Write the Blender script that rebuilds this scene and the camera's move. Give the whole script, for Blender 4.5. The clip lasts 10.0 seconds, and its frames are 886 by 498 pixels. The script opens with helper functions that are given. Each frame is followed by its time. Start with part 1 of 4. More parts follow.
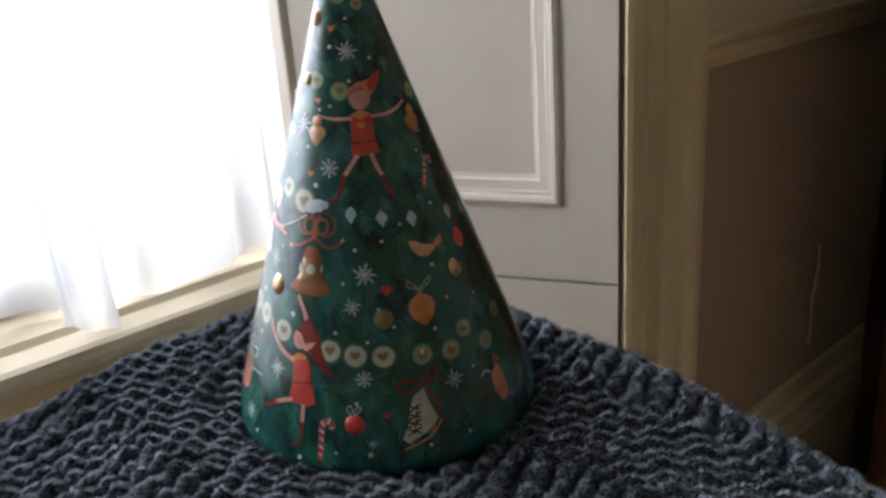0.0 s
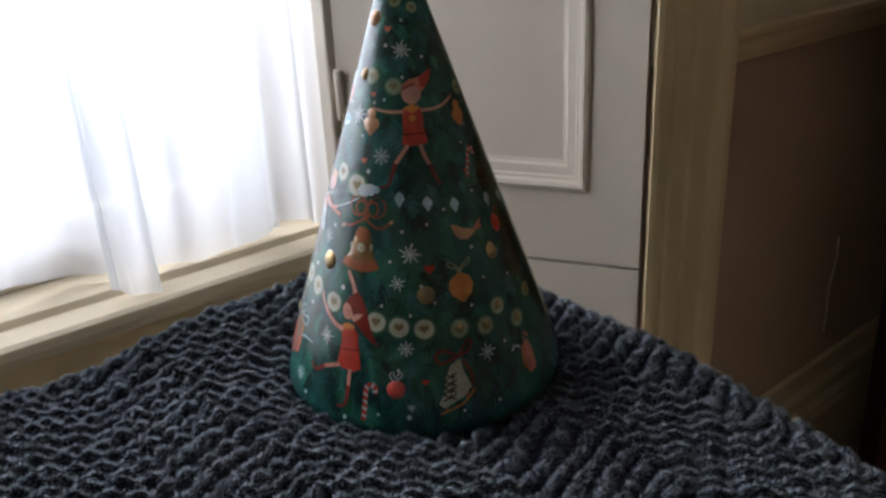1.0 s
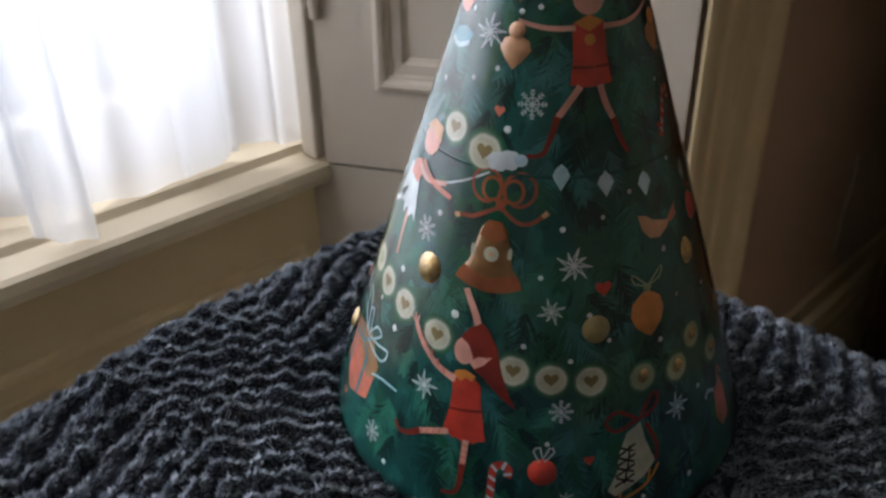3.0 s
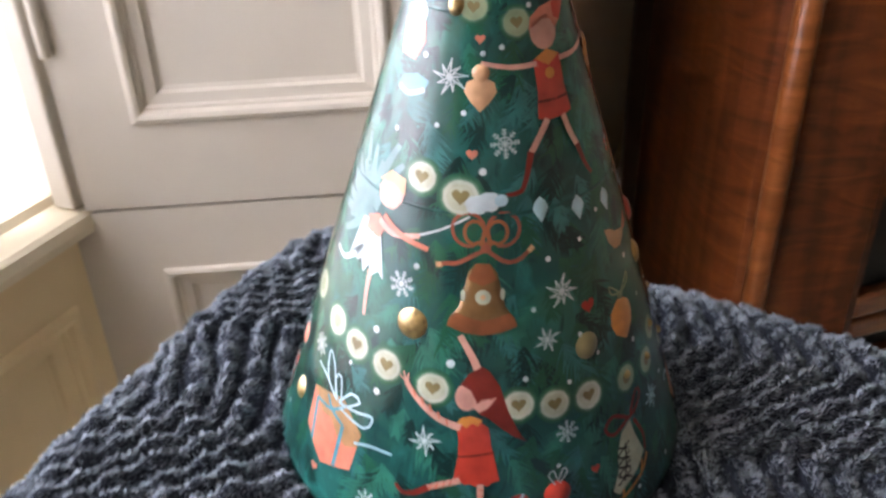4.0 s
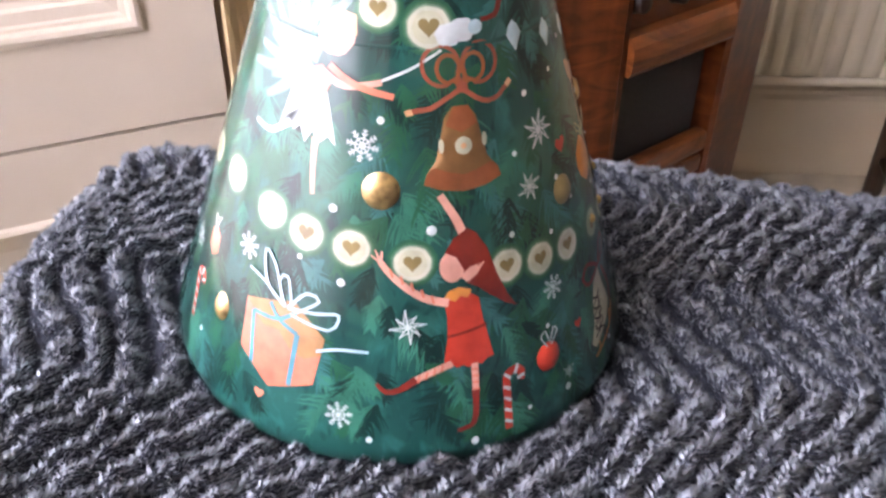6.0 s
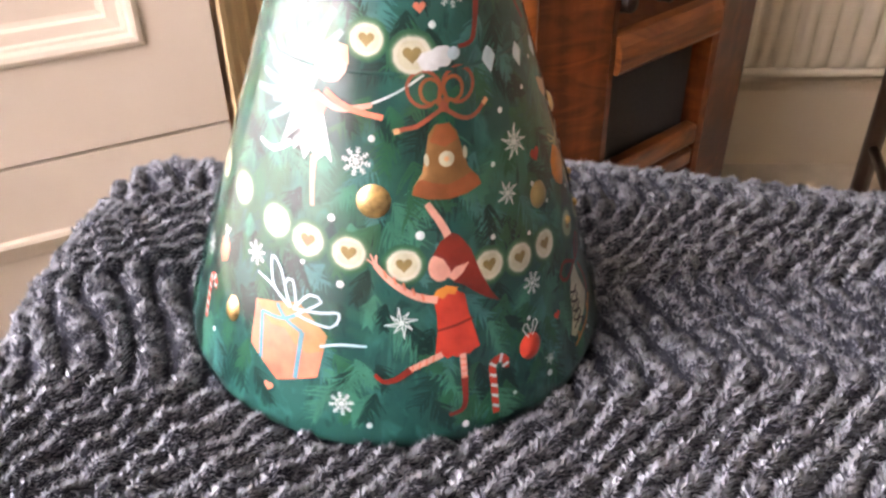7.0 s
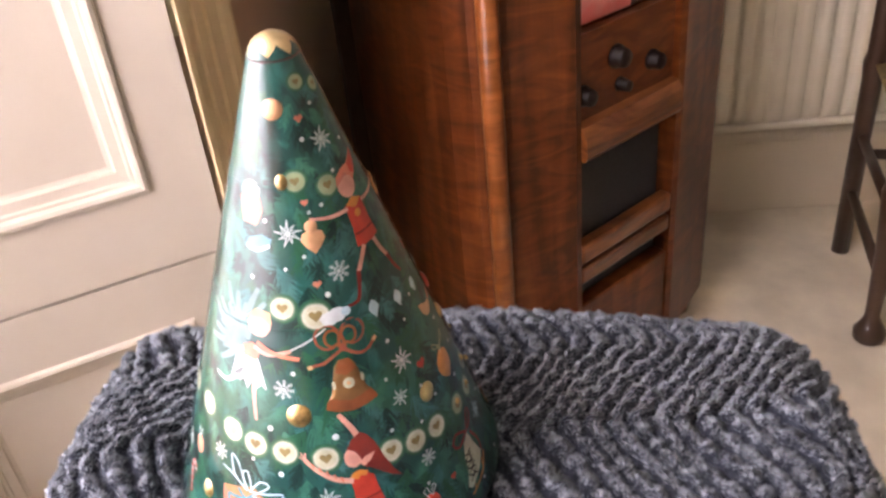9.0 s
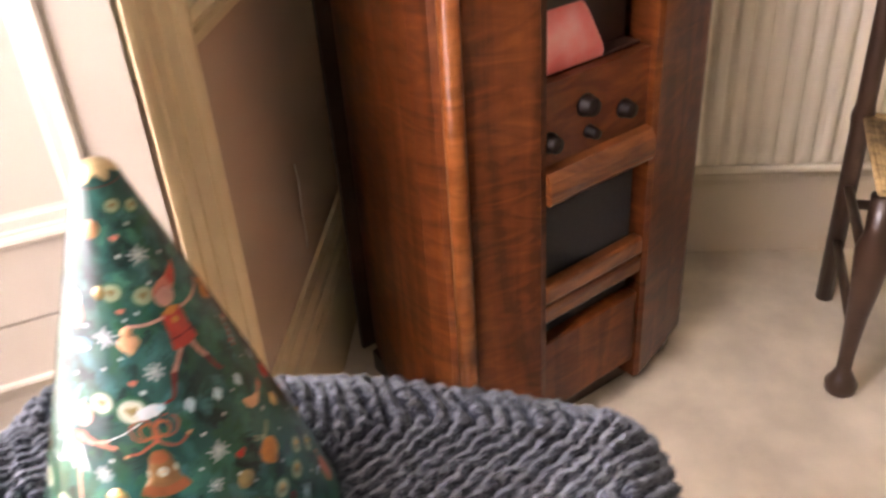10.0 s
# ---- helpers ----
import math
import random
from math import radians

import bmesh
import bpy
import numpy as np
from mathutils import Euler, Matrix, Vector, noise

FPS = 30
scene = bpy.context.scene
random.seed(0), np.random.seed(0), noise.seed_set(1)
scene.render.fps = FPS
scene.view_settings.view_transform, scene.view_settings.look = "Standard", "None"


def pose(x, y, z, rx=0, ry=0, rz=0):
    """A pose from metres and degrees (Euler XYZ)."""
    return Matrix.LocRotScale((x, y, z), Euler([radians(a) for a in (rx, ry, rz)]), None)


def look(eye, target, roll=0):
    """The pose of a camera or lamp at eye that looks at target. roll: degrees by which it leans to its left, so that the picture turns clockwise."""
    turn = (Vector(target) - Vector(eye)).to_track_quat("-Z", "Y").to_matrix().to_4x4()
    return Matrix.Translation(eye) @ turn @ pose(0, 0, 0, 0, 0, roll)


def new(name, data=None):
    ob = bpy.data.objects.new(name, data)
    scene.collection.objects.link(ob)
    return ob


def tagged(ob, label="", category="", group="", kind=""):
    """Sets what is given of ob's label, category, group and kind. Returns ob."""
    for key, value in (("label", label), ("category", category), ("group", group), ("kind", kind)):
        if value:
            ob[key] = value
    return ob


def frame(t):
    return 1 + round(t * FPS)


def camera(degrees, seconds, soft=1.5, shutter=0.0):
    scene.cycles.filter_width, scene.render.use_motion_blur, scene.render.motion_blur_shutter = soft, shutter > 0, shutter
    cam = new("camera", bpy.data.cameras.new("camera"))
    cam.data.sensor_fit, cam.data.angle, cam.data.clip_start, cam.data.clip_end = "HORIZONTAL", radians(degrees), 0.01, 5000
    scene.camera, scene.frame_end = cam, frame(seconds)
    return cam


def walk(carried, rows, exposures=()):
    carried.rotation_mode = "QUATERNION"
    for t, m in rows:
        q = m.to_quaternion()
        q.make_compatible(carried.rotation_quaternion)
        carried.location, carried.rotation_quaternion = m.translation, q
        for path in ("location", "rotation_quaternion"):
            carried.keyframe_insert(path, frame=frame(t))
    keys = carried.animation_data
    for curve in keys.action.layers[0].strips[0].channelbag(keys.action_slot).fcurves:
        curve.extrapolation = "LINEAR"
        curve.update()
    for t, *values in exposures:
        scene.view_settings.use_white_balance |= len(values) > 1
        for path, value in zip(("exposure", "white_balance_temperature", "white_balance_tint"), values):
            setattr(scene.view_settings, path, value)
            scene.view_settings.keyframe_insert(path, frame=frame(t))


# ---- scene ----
cam = camera(55.2, 10.0, soft=2.6, shutter=0.5)
PATH = [
    (0, (-0.229, -0.328, 0.966), (0.982, 1.096, 0.255), -4.3),
    (0.5, (-0.246, -0.34, 0.979), (0.932, 1.102, 0.248), -3.9),
    (1, (-0.257, -0.347, 0.983), (0.903, 1.093, 0.222), -2.8),
    (1.5, (-0.247, -0.335, 0.978), (0.895, 1.103, 0.185), -2.7),
    (2, (-0.232, -0.27, 0.969), (0.926, 1.09, 0.067), -0.5),
    (2.5, (-0.21, -0.218, 0.954), (0.954, 1.101, 0.004), 0.2),
    (2.7, (-0.204, -0.196, 0.952), (0.945, 1.125, -0.014), -0.5),
    (3.8, (-0.246, -0.117, 0.968), (1.291, 0.659, -0.049), -1.8),
    (4, (-0.242, -0.098, 0.969), (1.33, 0.594, -0.056), -2.0),
    (4.5, (-0.209, -0.06, 0.951), (1.395, 0.336, -0.175), -0.4),
    (5, (-0.198, -0.034, 0.937), (1.397, 0.196, -0.247), -0.3),
    (5.5, (-0.214, -0.017, 0.928), (1.425, 0.04, -0.216), 0.6),
    (5.7, (-0.225, -0.021, 0.929), (1.411, 0.024, -0.221), 0.9),
    (6.8, (-0.261, -0.029, 0.94), (1.394, 0.018, -0.18), -0.8),
    (7, (-0.26, -0.03, 0.946), (1.376, 0.018, -0.203), -0.9),
    (7.5, (-0.26, -0.034, 0.951), (1.376, 0.013, -0.197), -1.5),
    (8, (-0.268, -0.042, 0.976), (1.38, 0.053, -0.154), -3.9),
    (8.5, (-0.272, -0.063, 1.019), (1.405, 0.023, -0.066), -5.6),
    (9, (-0.3, -0.084, 1.047), (1.386, 0.026, -0.023), -6.2),
    (9.5, (-0.32, -0.112, 1.071), (1.378, 0.034, 0.024), -4.8),
    (10, (-0.296, -0.179, 1.095), (1.39, 0.001, 0.034), -4.2),
]

# ---- exposure of the clip's camera ----
EXPOSURES = [(0.0, -0.78, 6000, 11), (0.5, -1.02, 6000, 12), (1.0, -1.26, 6050, 12), (2.7, -1.40, 6150, 13), (3.8, -0.22, 6250, 16), (5.5, 0.33, 6180, 26), (6.8, 0.45, 7350, 30), (7.5, 0.47, 7450, 31), (9.0, 0.47, 7050, 30), (10.0, 0.84, 7150, 30)]
walk(cam, [(t, look(eye, target, roll)) for t, eye, target, roll in PATH], EXPOSURES)

# ---- world and light ----
FL = 0.035       # floor
TOP = 0.743       # fleece under the tin
world = bpy.data.worlds.new("sky")
scene.world = world
world.use_nodes = True
wn = world.node_tree.nodes
sky = wn.new("ShaderNodeTexSky")
sky.sky_type = "NISHITA"
sky.sun_disc = False
sky.sun_elevation = radians(38)
sky.sun_rotation = radians(-40)
wn["Background"].inputs[1].default_value = 0.15
world.node_tree.links.new(sky.outputs[0], wn["Background"].inputs[0])

lamp = bpy.data.lights.new("window_daylight", "AREA")
lamp.shape, lamp.size, lamp.size_y = "RECTANGLE", 1.16, 1.30
lamp.energy, lamp.color = 58.0, (0.975, 0.985, 1.0)
lo = new("window_daylight", lamp)
lo.matrix_world = look((-0.34, 0.80, 1.53), (-0.34, 0.0, 1.40))


# ---- materials ----
def mat(name, col, rough=0.5, metal=0.0, var=0.12, scale=8.0, bump=0.0, bscale=60.0, coat=0.0, detail=5, spec=0.5, stretch=(1, 1, 1), col2=None):
    m = bpy.data.materials.new(name)
    m.use_nodes = True
    nt = m.node_tree
    b = nt.nodes["Principled BSDF"]
    b.inputs["Roughness"].default_value = rough
    b.inputs["Metallic"].default_value = metal
    b.inputs["Coat Weight"].default_value = coat
    b.inputs["Coat Roughness"].default_value = 0.12
    b.inputs["Specular IOR Level"].default_value = spec
    tc = nt.nodes.new("ShaderNodeTexCoord")
    mp = nt.nodes.new("ShaderNodeMapping")
    mp.inputs["Scale"].default_value = stretch
    nt.links.new(tc.outputs["Object"], mp.inputs[0])
    n1 = nt.nodes.new("ShaderNodeTexNoise")
    n1.inputs["Scale"].default_value = scale
    n1.inputs["Detail"].default_value = detail
    nt.links.new(mp.outputs[0], n1.inputs["Vector"])
    mx = nt.nodes.new("ShaderNodeMix")
    mx.data_type = "RGBA"
    c2 = col2 or tuple(c * (1 - 2 * var) for c in col)
    mx.inputs[6].default_value = (*c2, 1)
    mx.inputs[7].default_value = (*[min(1, c * (1 + var * 0.5)) for c in col], 1)
    rp = nt.nodes.new("ShaderNodeMapRange")
    rp.inputs[1].default_value, rp.inputs[2].default_value = 0.3, 0.7
    nt.links.new(n1.outputs["Fac"], rp.inputs[0])
    nt.links.new(rp.outputs[0], mx.inputs[0])
    nt.links.new(mx.outputs[2], b.inputs["Base Color"])
    if bump:
        n2 = nt.nodes.new("ShaderNodeTexNoise")
        n2.inputs["Scale"].default_value = bscale
        n2.inputs["Detail"].default_value = 4
        nt.links.new(mp.outputs[0], n2.inputs["Vector"])
        bp = nt.nodes.new("ShaderNodeBump")
        bp.inputs["Strength"].default_value = bump
        bp.inputs["Distance"].default_value = 0.002
        nt.links.new(n2.outputs["Fac"], bp.inputs["Height"])
        nt.links.new(bp.outputs[0], b.inputs["Normal"])
    return m


CREAM = mat("cream_eggshell_paint", (0.64, 0.57, 0.475), 0.55, spec=0.3, var=0.05, scale=5, bump=0.10, bscale=70, col2=(0.59, 0.52, 0.43))
YELLOW = mat("ochre_cream_paint", (0.82, 0.66, 0.40), 0.45, var=0.06, scale=6, bump=0.10, bscale=60, col2=(0.74, 0.585, 0.345))
BROWNWALL = mat("taupe_wall_paint", (0.60, 0.425, 0.29), 0.7, var=0.06, scale=4, bump=0.15, bscale=120)
PALEW = mat("pale_ochre_wall_paint", (0.86, 0.76, 0.52), 0.75, var=0.05, scale=3, bump=0.12, bscale=120)
WALL = mat("cream_wall_paint", (0.64, 0.555, 0.42), 0.75, var=0.05, scale=3, bump=0.12, bscale=120)
# for walls out of view, dimmed to limit the light they bounce
DIMWALL = mat("buff_unseen_wall", (0.40, 0.335, 0.25), 0.8, var=0.06, scale=3)
CEIL = mat("white_ceiling_paint", (0.7, 0.67, 0.61), 0.8, var=0.03, scale=3)
SILL = mat("cream_sill_paint", (0.82, 0.72, 0.54), 0.5, var=0.06, scale=7, bump=0.1, bscale=70, col2=(0.72, 0.61, 0.44))
CARPET = mat("beige_carpet", (0.68, 0.60, 0.465), 0.95, var=0.12, scale=9, bump=0.6, bscale=400, spec=0.1)
DARK = mat("dark_cloth", (0.035, 0.033, 0.035), 0.85, var=0.1, scale=200)
RADW = mat("radiator_enamel", (0.76, 0.69, 0.55), 0.35, var=0.03, scale=5, bump=0.05)
# backing far darker than the pile, with the grooves' shade put into its colour
FLEECESHADE = mat("fleece_ground_shade", (0.046, 0.052, 0.068), 0.95, var=0.2, scale=260, spec=0.05, bump=0.8, bscale=900, col2=(0.022, 0.025, 0.034))
def wood(name, dark, mid, pale, along=(9, 9, 0.9), curl=0.25, coat=0.55, rough=0.32):
    """Veneer: long grain along z, with a soft cross figure and fine pores."""
    m = bpy.data.materials.new(name)
    m.use_nodes = True
    nt = m.node_tree
    b = nt.nodes["Principled BSDF"]
    b.inputs["Roughness"].default_value = rough
    b.inputs["Coat Weight"].default_value = coat
    b.inputs["Coat Roughness"].default_value = 0.16
    b.inputs["Specular IOR Level"].default_value = 0.2
    tc = nt.nodes.new("ShaderNodeTexCoord")
    fac = None
    for scale, sc, wt, dist in ((2.2, along, 0.75 - curl, 0.9), (5.0, (1.5, 1.5, 5.0), curl + 0.13, 2.4), (60.0, (6, 6, 0.35), 0.05, 0.2)):
        mp = nt.nodes.new("ShaderNodeMapping")
        mp.inputs["Scale"].default_value = sc
        nt.links.new(tc.outputs["Object"], mp.inputs[0])
        n = nt.nodes.new("ShaderNodeTexNoise")
        n.inputs["Scale"].default_value = scale
        n.inputs["Detail"].default_value = 4
        n.inputs["Distortion"].default_value = dist
        nt.links.new(mp.outputs[0], n.inputs["Vector"])
        mu = nt.nodes.new("ShaderNodeMath")
        mu.operation = "MULTIPLY_ADD"
        mu.inputs[1].default_value = wt
        mu.inputs[2].default_value = 0.0
        nt.links.new(n.outputs["Fac"], mu.inputs[0])
        if fac is not None:
            nt.links.new(fac, mu.inputs[2])
        fac = mu.outputs[0]
    rp = nt.nodes.new("ShaderNodeValToRGB")
    e = rp.color_ramp.elements
    e[0].position, e[1].position = 0.38, 0.64
    e[0].color, e[1].color = (*dark, 1), (*pale, 1)
    k = e.new(0.5)
    k.color = (*mid, 1)
    nt.links.new(fac, rp.inputs[0])
    nt.links.new(rp.outputs[0], b.inputs["Base Color"])
    return m


WALNUT = wood("walnut", (0.058, 0.0135, 0.0032), (0.116, 0.0285, 0.0068), (0.20, 0.055, 0.0120), coat=0.16, rough=0.4)
CHAIRW = mat("dark_oak", (0.06, 0.03, 0.018), 0.35, var=0.2, scale=12, coat=0.2)
WALNUTL = wood("walnut_crossband", (0.18, 0.050, 0.0115), (0.26, 0.078, 0.0185), (0.34, 0.110, 0.026), (2, 2, 6), 0.4, 0.25, 0.38)
WALNUTM = wood("walnut_moulding", (0.10, 0.028, 0.008), (0.21, 0.064, 0.017), (0.32, 0.105, 0.028), (0.9, 9, 9), 0.2, 1.0, 0.28)
WALNUTB = wood("burr_walnut", (0.10, 0.023, 0.007), (0.15, 0.038, 0.011), (0.20, 0.054, 0.014), (4, 4, 4), 0.5, 0.4)
DARKW = mat("dark_surround", (0.045, 0.02, 0.015), 0.4, var=0.2, scale=20)
PINK = mat("pink_screen", (0.85, 0.17, 0.16), 0.2, var=0.2, scale=16, col2=(0.85, 0.42, 0.38))
BAKELITE = mat("bakelite", (0.014, 0.007, 0.005), 0.45, var=0.1, spec=0.25)
RUSH = mat("rush", (0.42, 0.28, 0.12), 0.7, var=0.3, scale=60)
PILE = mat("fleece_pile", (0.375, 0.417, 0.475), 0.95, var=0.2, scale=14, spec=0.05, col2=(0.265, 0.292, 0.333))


def lacquer(m, weight=1.0):
    """Clear varnish over a printed metal sheet."""
    q = m.node_tree.nodes["Principled BSDF"]
    q.inputs["Coat Weight"].default_value = weight
    q.inputs["Coat IOR"].default_value = 1.60
    q.inputs["Coat Roughness"].default_value = 0.085
    return m


def painted_green():
    """Printed dark fir green: broad washes of teal and leaf green, with fine brushed strokes."""
    m = lacquer(mat("tin_green", (0.010, 0.076, 0.066), 0.34, var=0.4, scale=24, coat=1.0, spec=0.2, col2=(0.003, 0.036, 0.034)))
    nt = m.node_tree
    q = nt.nodes["Principled BSDF"]
    tc = nt.nodes.new("ShaderNodeTexCoord")
    src = q.inputs["Base Color"].links[0].from_socket
    for scale, sc, lo_, hi_, col, dist in ((19.0, (1, 1, 1.5), 0.50, 0.72, (0.025, 0.130, 0.078), 0.8), (70.0, (1, 1, 0.45), 0.54, 0.74, (0.020, 0.150, 0.125), 2.5), (120.0, (1, 1, 0.4), 0.56, 0.70, (0.003, 0.026, 0.026), 2.0)):
        mp = nt.nodes.new("ShaderNodeMapping")
        mp.inputs["Scale"].default_value = sc
        mp.inputs["Location"].default_value = (scale, 0.3, 0.1)
        nt.links.new(tc.outputs["Object"], mp.inputs[0])
        n = nt.nodes.new("ShaderNodeTexNoise")
        n.inputs["Scale"].default_value = scale
        n.inputs["Detail"].default_value = 3
        n.inputs["Distortion"].default_value = dist
        nt.links.new(mp.outputs[0], n.inputs["Vector"])
        rp = nt.nodes.new("ShaderNodeMapRange")
        rp.inputs[1].default_value, rp.inputs[2].default_value = lo_, hi_
        rp.inputs[4].default_value = 0.8
        nt.links.new(n.outputs["Fac"], rp.inputs[0])
        mx = nt.nodes.new("ShaderNodeMix")
        mx.data_type = "RGBA"
        nt.links.new(rp.outputs[0], mx.inputs[0])
        nt.links.new(src, mx.inputs[6])
        mx.inputs[7].default_value = (*col, 1)
        src = mx.outputs[2]
    nt.links.new(src, q.inputs["Base Color"])
    return m


TIN = painted_green()
GOLD = mat("gold_cap", (0.72, 0.55, 0.30), 0.32, metal=0.7, var=0.2, scale=120)
GLASS = bpy.data.materials.new("window_glass")
GLASS.use_nodes = True
gb = GLASS.node_tree.nodes["Principled BSDF"]
gb.inputs["Transmission Weight"].default_value, gb.inputs["Roughness"].default_value, gb.inputs["IOR"].default_value = 1.0, 0.0, 1.45
SHEER = bpy.data.materials.new("sheer_net")
SHEER.use_nodes = True
nt = SHEER.node_tree
nt.nodes.clear()
o_, d_, t_, p_ = (nt.nodes.new("ShaderNode" + k) for k in ("OutputMaterial", "BsdfDiffuse", "BsdfTranslucent", "BsdfTransparent"))
m1, m2 = nt.nodes.new("ShaderNodeMixShader"), nt.nodes.new("ShaderNodeMixShader")
d_.inputs[0].default_value = (0.90, 0.92, 0.95, 1)
t_.inputs[0].default_value = (0.93, 0.95, 0.98, 1)
m1.inputs[0].default_value, m2.inputs[0].default_value = 0.82, 0.2
nt.links.new(d_.outputs[0], m1.inputs[1])
nt.links.new(t_.outputs[0], m1.inputs[2])
nt.links.new(m1.outputs[0], m2.inputs[1])
nt.links.new(p_.outputs[0], m2.inputs[2])
nt.links.new(m2.outputs[0], o_.inputs[0])


# ---- helpers for meshes ----
def mesh_of(bm, name):
    me = bpy.data.meshes.new(name)
    bm.normal_update()
    bm.to_mesh(me)
    bm.free()
    return me


def put(name, bm, material, parent=None, label="", smooth=False, category="", kind="", group=""):
    me = mesh_of(bm, name)
    if isinstance(material, (list, tuple)):
        for m in material:
            me.materials.append(m)
    else:
        me.materials.append(material)
    if smooth:
        me.shade_smooth()
    ob = new(name, me)
    if parent:
        ob.parent = parent
    return tagged(ob, label, category, group, kind)


def part(name, bm, material, parent, label="", smooth=False):
    return put(name, bm, material, parent, label, smooth)


def thing(name, m, label, category, group="", kind=""):
    ob = new(name)
    ob.matrix_world = m
    return tagged(ob, label, category, group, kind)


def box(x0, x1, y0, y1, z0, z1, bevel=0.0, seg=2, bm=None):
    b = bmesh.new()
    bmesh.ops.create_cube(b, size=1.0)
    for v in b.verts:
        v.co = Vector(((x0 + x1) / 2 + v.co.x * (x1 - x0), (y0 + y1) / 2 + v.co.y * (y1 - y0), (z0 + z1) / 2 + v.co.z * (z1 - z0)))
    if bevel:
        bmesh.ops.bevel(b, geom=b.edges[:], offset=bevel, segments=seg, profile=0.5, affect="EDGES")
    if bm is None:
        return b
    return join(bm, b)


def join(bm, other, m=None):
    if m is not None:
        other.transform(m)
    tmp = bpy.data.meshes.new("tmp")
    other.to_mesh(tmp)
    other.free()
    bm.from_mesh(tmp)
    bpy.data.meshes.remove(tmp)
    return bm


def prism(outline, z0, z1, bevel=0.0, seg=2):
    """A plan outline (x, y), counter-clockwise, raised from z0 to z1."""
    b = bmesh.new()
    lo_ = [b.verts.new((x, y, z0)) for x, y in outline]
    hi_ = [b.verts.new((x, y, z1)) for x, y in outline]
    n = len(outline)
    b.faces.new(lo_[::-1])
    b.faces.new(hi_)
    for i in range(n):
        b.faces.new((lo_[i], lo_[(i + 1) % n], hi_[(i + 1) % n], hi_[i]))
    if bevel:
        bmesh.ops.bevel(b, geom=b.edges[:], offset=bevel, segments=seg, profile=0.5, affect="EDGES")
    return b


def sweep(profile, a, b_, side, up=(0, 0, 1)):
    """A closed profile (out, up) carried in a straight line from a to b_; 'side' is the outward direction."""
    bm = bmesh.new()
    a, b_, side, up = Vector(a), Vector(b_), Vector(side).normalized(), Vector(up)
    r0 = [bm.verts.new(a + side * p + up * q) for p, q in profile]
    r1 = [bm.verts.new(b_ + side * p + up * q) for p, q in profile]
    n = len(profile)
    for i in range(n):
        bm.faces.new((r0[i], r0[(i + 1) % n], r1[(i + 1) % n], r1[i]))
    bm.faces.new(r0)
    bm.faces.new(r1[::-1])
    bmesh.ops.recalc_face_normals(bm, faces=bm.faces[:])
    return bm


def revolve(profile, seg=32, caps=True):
    """A profile of (r, z) turned about z."""
    bm = bmesh.new()
    rings = []
    for r, z in profile:
        rings.append([bm.verts.new((r * math.cos(2 * math.pi * i / seg), r * math.sin(2 * math.pi * i / seg), z)) for i in range(seg)])
    for k in range(len(rings) - 1):
        for i in range(seg):
            bm.faces.new((rings[k][i], rings[k][(i + 1) % seg], rings[k + 1][(i + 1) % seg], rings[k + 1][i]))
    if caps:
        bm.faces.new(rings[0][::-1])
        bm.faces.new(rings[-1])
    return bm


def tube(points, radii, seg=10, bm=None):
    """A round bar through points, with its radius at each."""
    bm = bm or bmesh.new()
    pts = [Vector(p) for p in points]
    prev = None
    rings = []
    for i, p in enumerate(pts):
        d = (pts[min(i + 1, len(pts) - 1)] - pts[max(i - 1, 0)]).normalized()
        ref = Vector((0, 0, 1)) if abs(d.z) < 0.9 else Vector((1, 0, 0))
        if prev is None:
            x = d.cross(ref).normalized()
        else:
            x = (prev - d * prev.dot(d)).normalized()
        prev = x
        y = d.cross(x)
        r = radii[i] if isinstance(radii, (list, tuple)) else radii
        rings.append([bm.verts.new(p + x * r * math.cos(2 * math.pi * j / seg) + y * r * math.sin(2 * math.pi * j / seg)) for j in range(seg)])
    for k in range(len(rings) - 1):
        for j in range(seg):
            bm.faces.new((rings[k][j], rings[k][(j + 1) % seg], rings[k + 1][(j + 1) % seg], rings[k + 1][j]))
    bm.faces.new(rings[0][::-1])
    bm.faces.new(rings[-1])
    return bm


# ---- room shell ----
XW, XE, YS, YN, CZ = -2.4, 1.380, -3.2, 0.185, 2.6
OXL, OXR = -1.353, 0.455          # mouth of the window recess
WXL, WXR, WY = -1.176, 0.284, 0.508
put("floor", box(XW - 0.1, XE + 0.1, YS - 0.1, 0.75, FL - 0.1, FL), CARPET, label="beige cut-pile carpet across the room", category="floor", kind="structure")
put("ceiling", box(XW - 0.1, XE + 0.1, YS - 0.1, 0.75, CZ, CZ + 0.1), CEIL, label="white painted ceiling", category="ceiling", kind="structure")
# west and south walls close the room unseen; their tone sets the bounce
put("wall_west", box(XW - 0.1, XW, YS - 0.1, 0.35, FL, CZ), DIMWALL, label="unseen buff wall, toned to hold down bounced light", category="wall", kind="structure")
put("wall_south", box(XW, XE + 0.1, YS - 0.1, YS, FL, CZ), DIMWALL, label="unseen buff wall, toned to hold down bounced light", category="wall", kind="structure")
put("wall_east", box(XE, XE + 0.12, YS, 0.35, FL, CZ), WALL, label="cream painted wall behind the radiator", category="wall", kind="structure")
bm = box(OXR + 0.012, XE, YN, YN + 0.16, FL, 0.815)
put("wall_north_dado", bm, BROWNWALL, label="taupe painted wall below the dado rail", category="wall", kind="structure")
bm = box(OXR + 0.012, XE, YN, YN + 0.16, 0.815, CZ)
put("wall_north", bm, PALEW, label="ochre cream painted wall above the dado rail", category="wall", kind="structure")
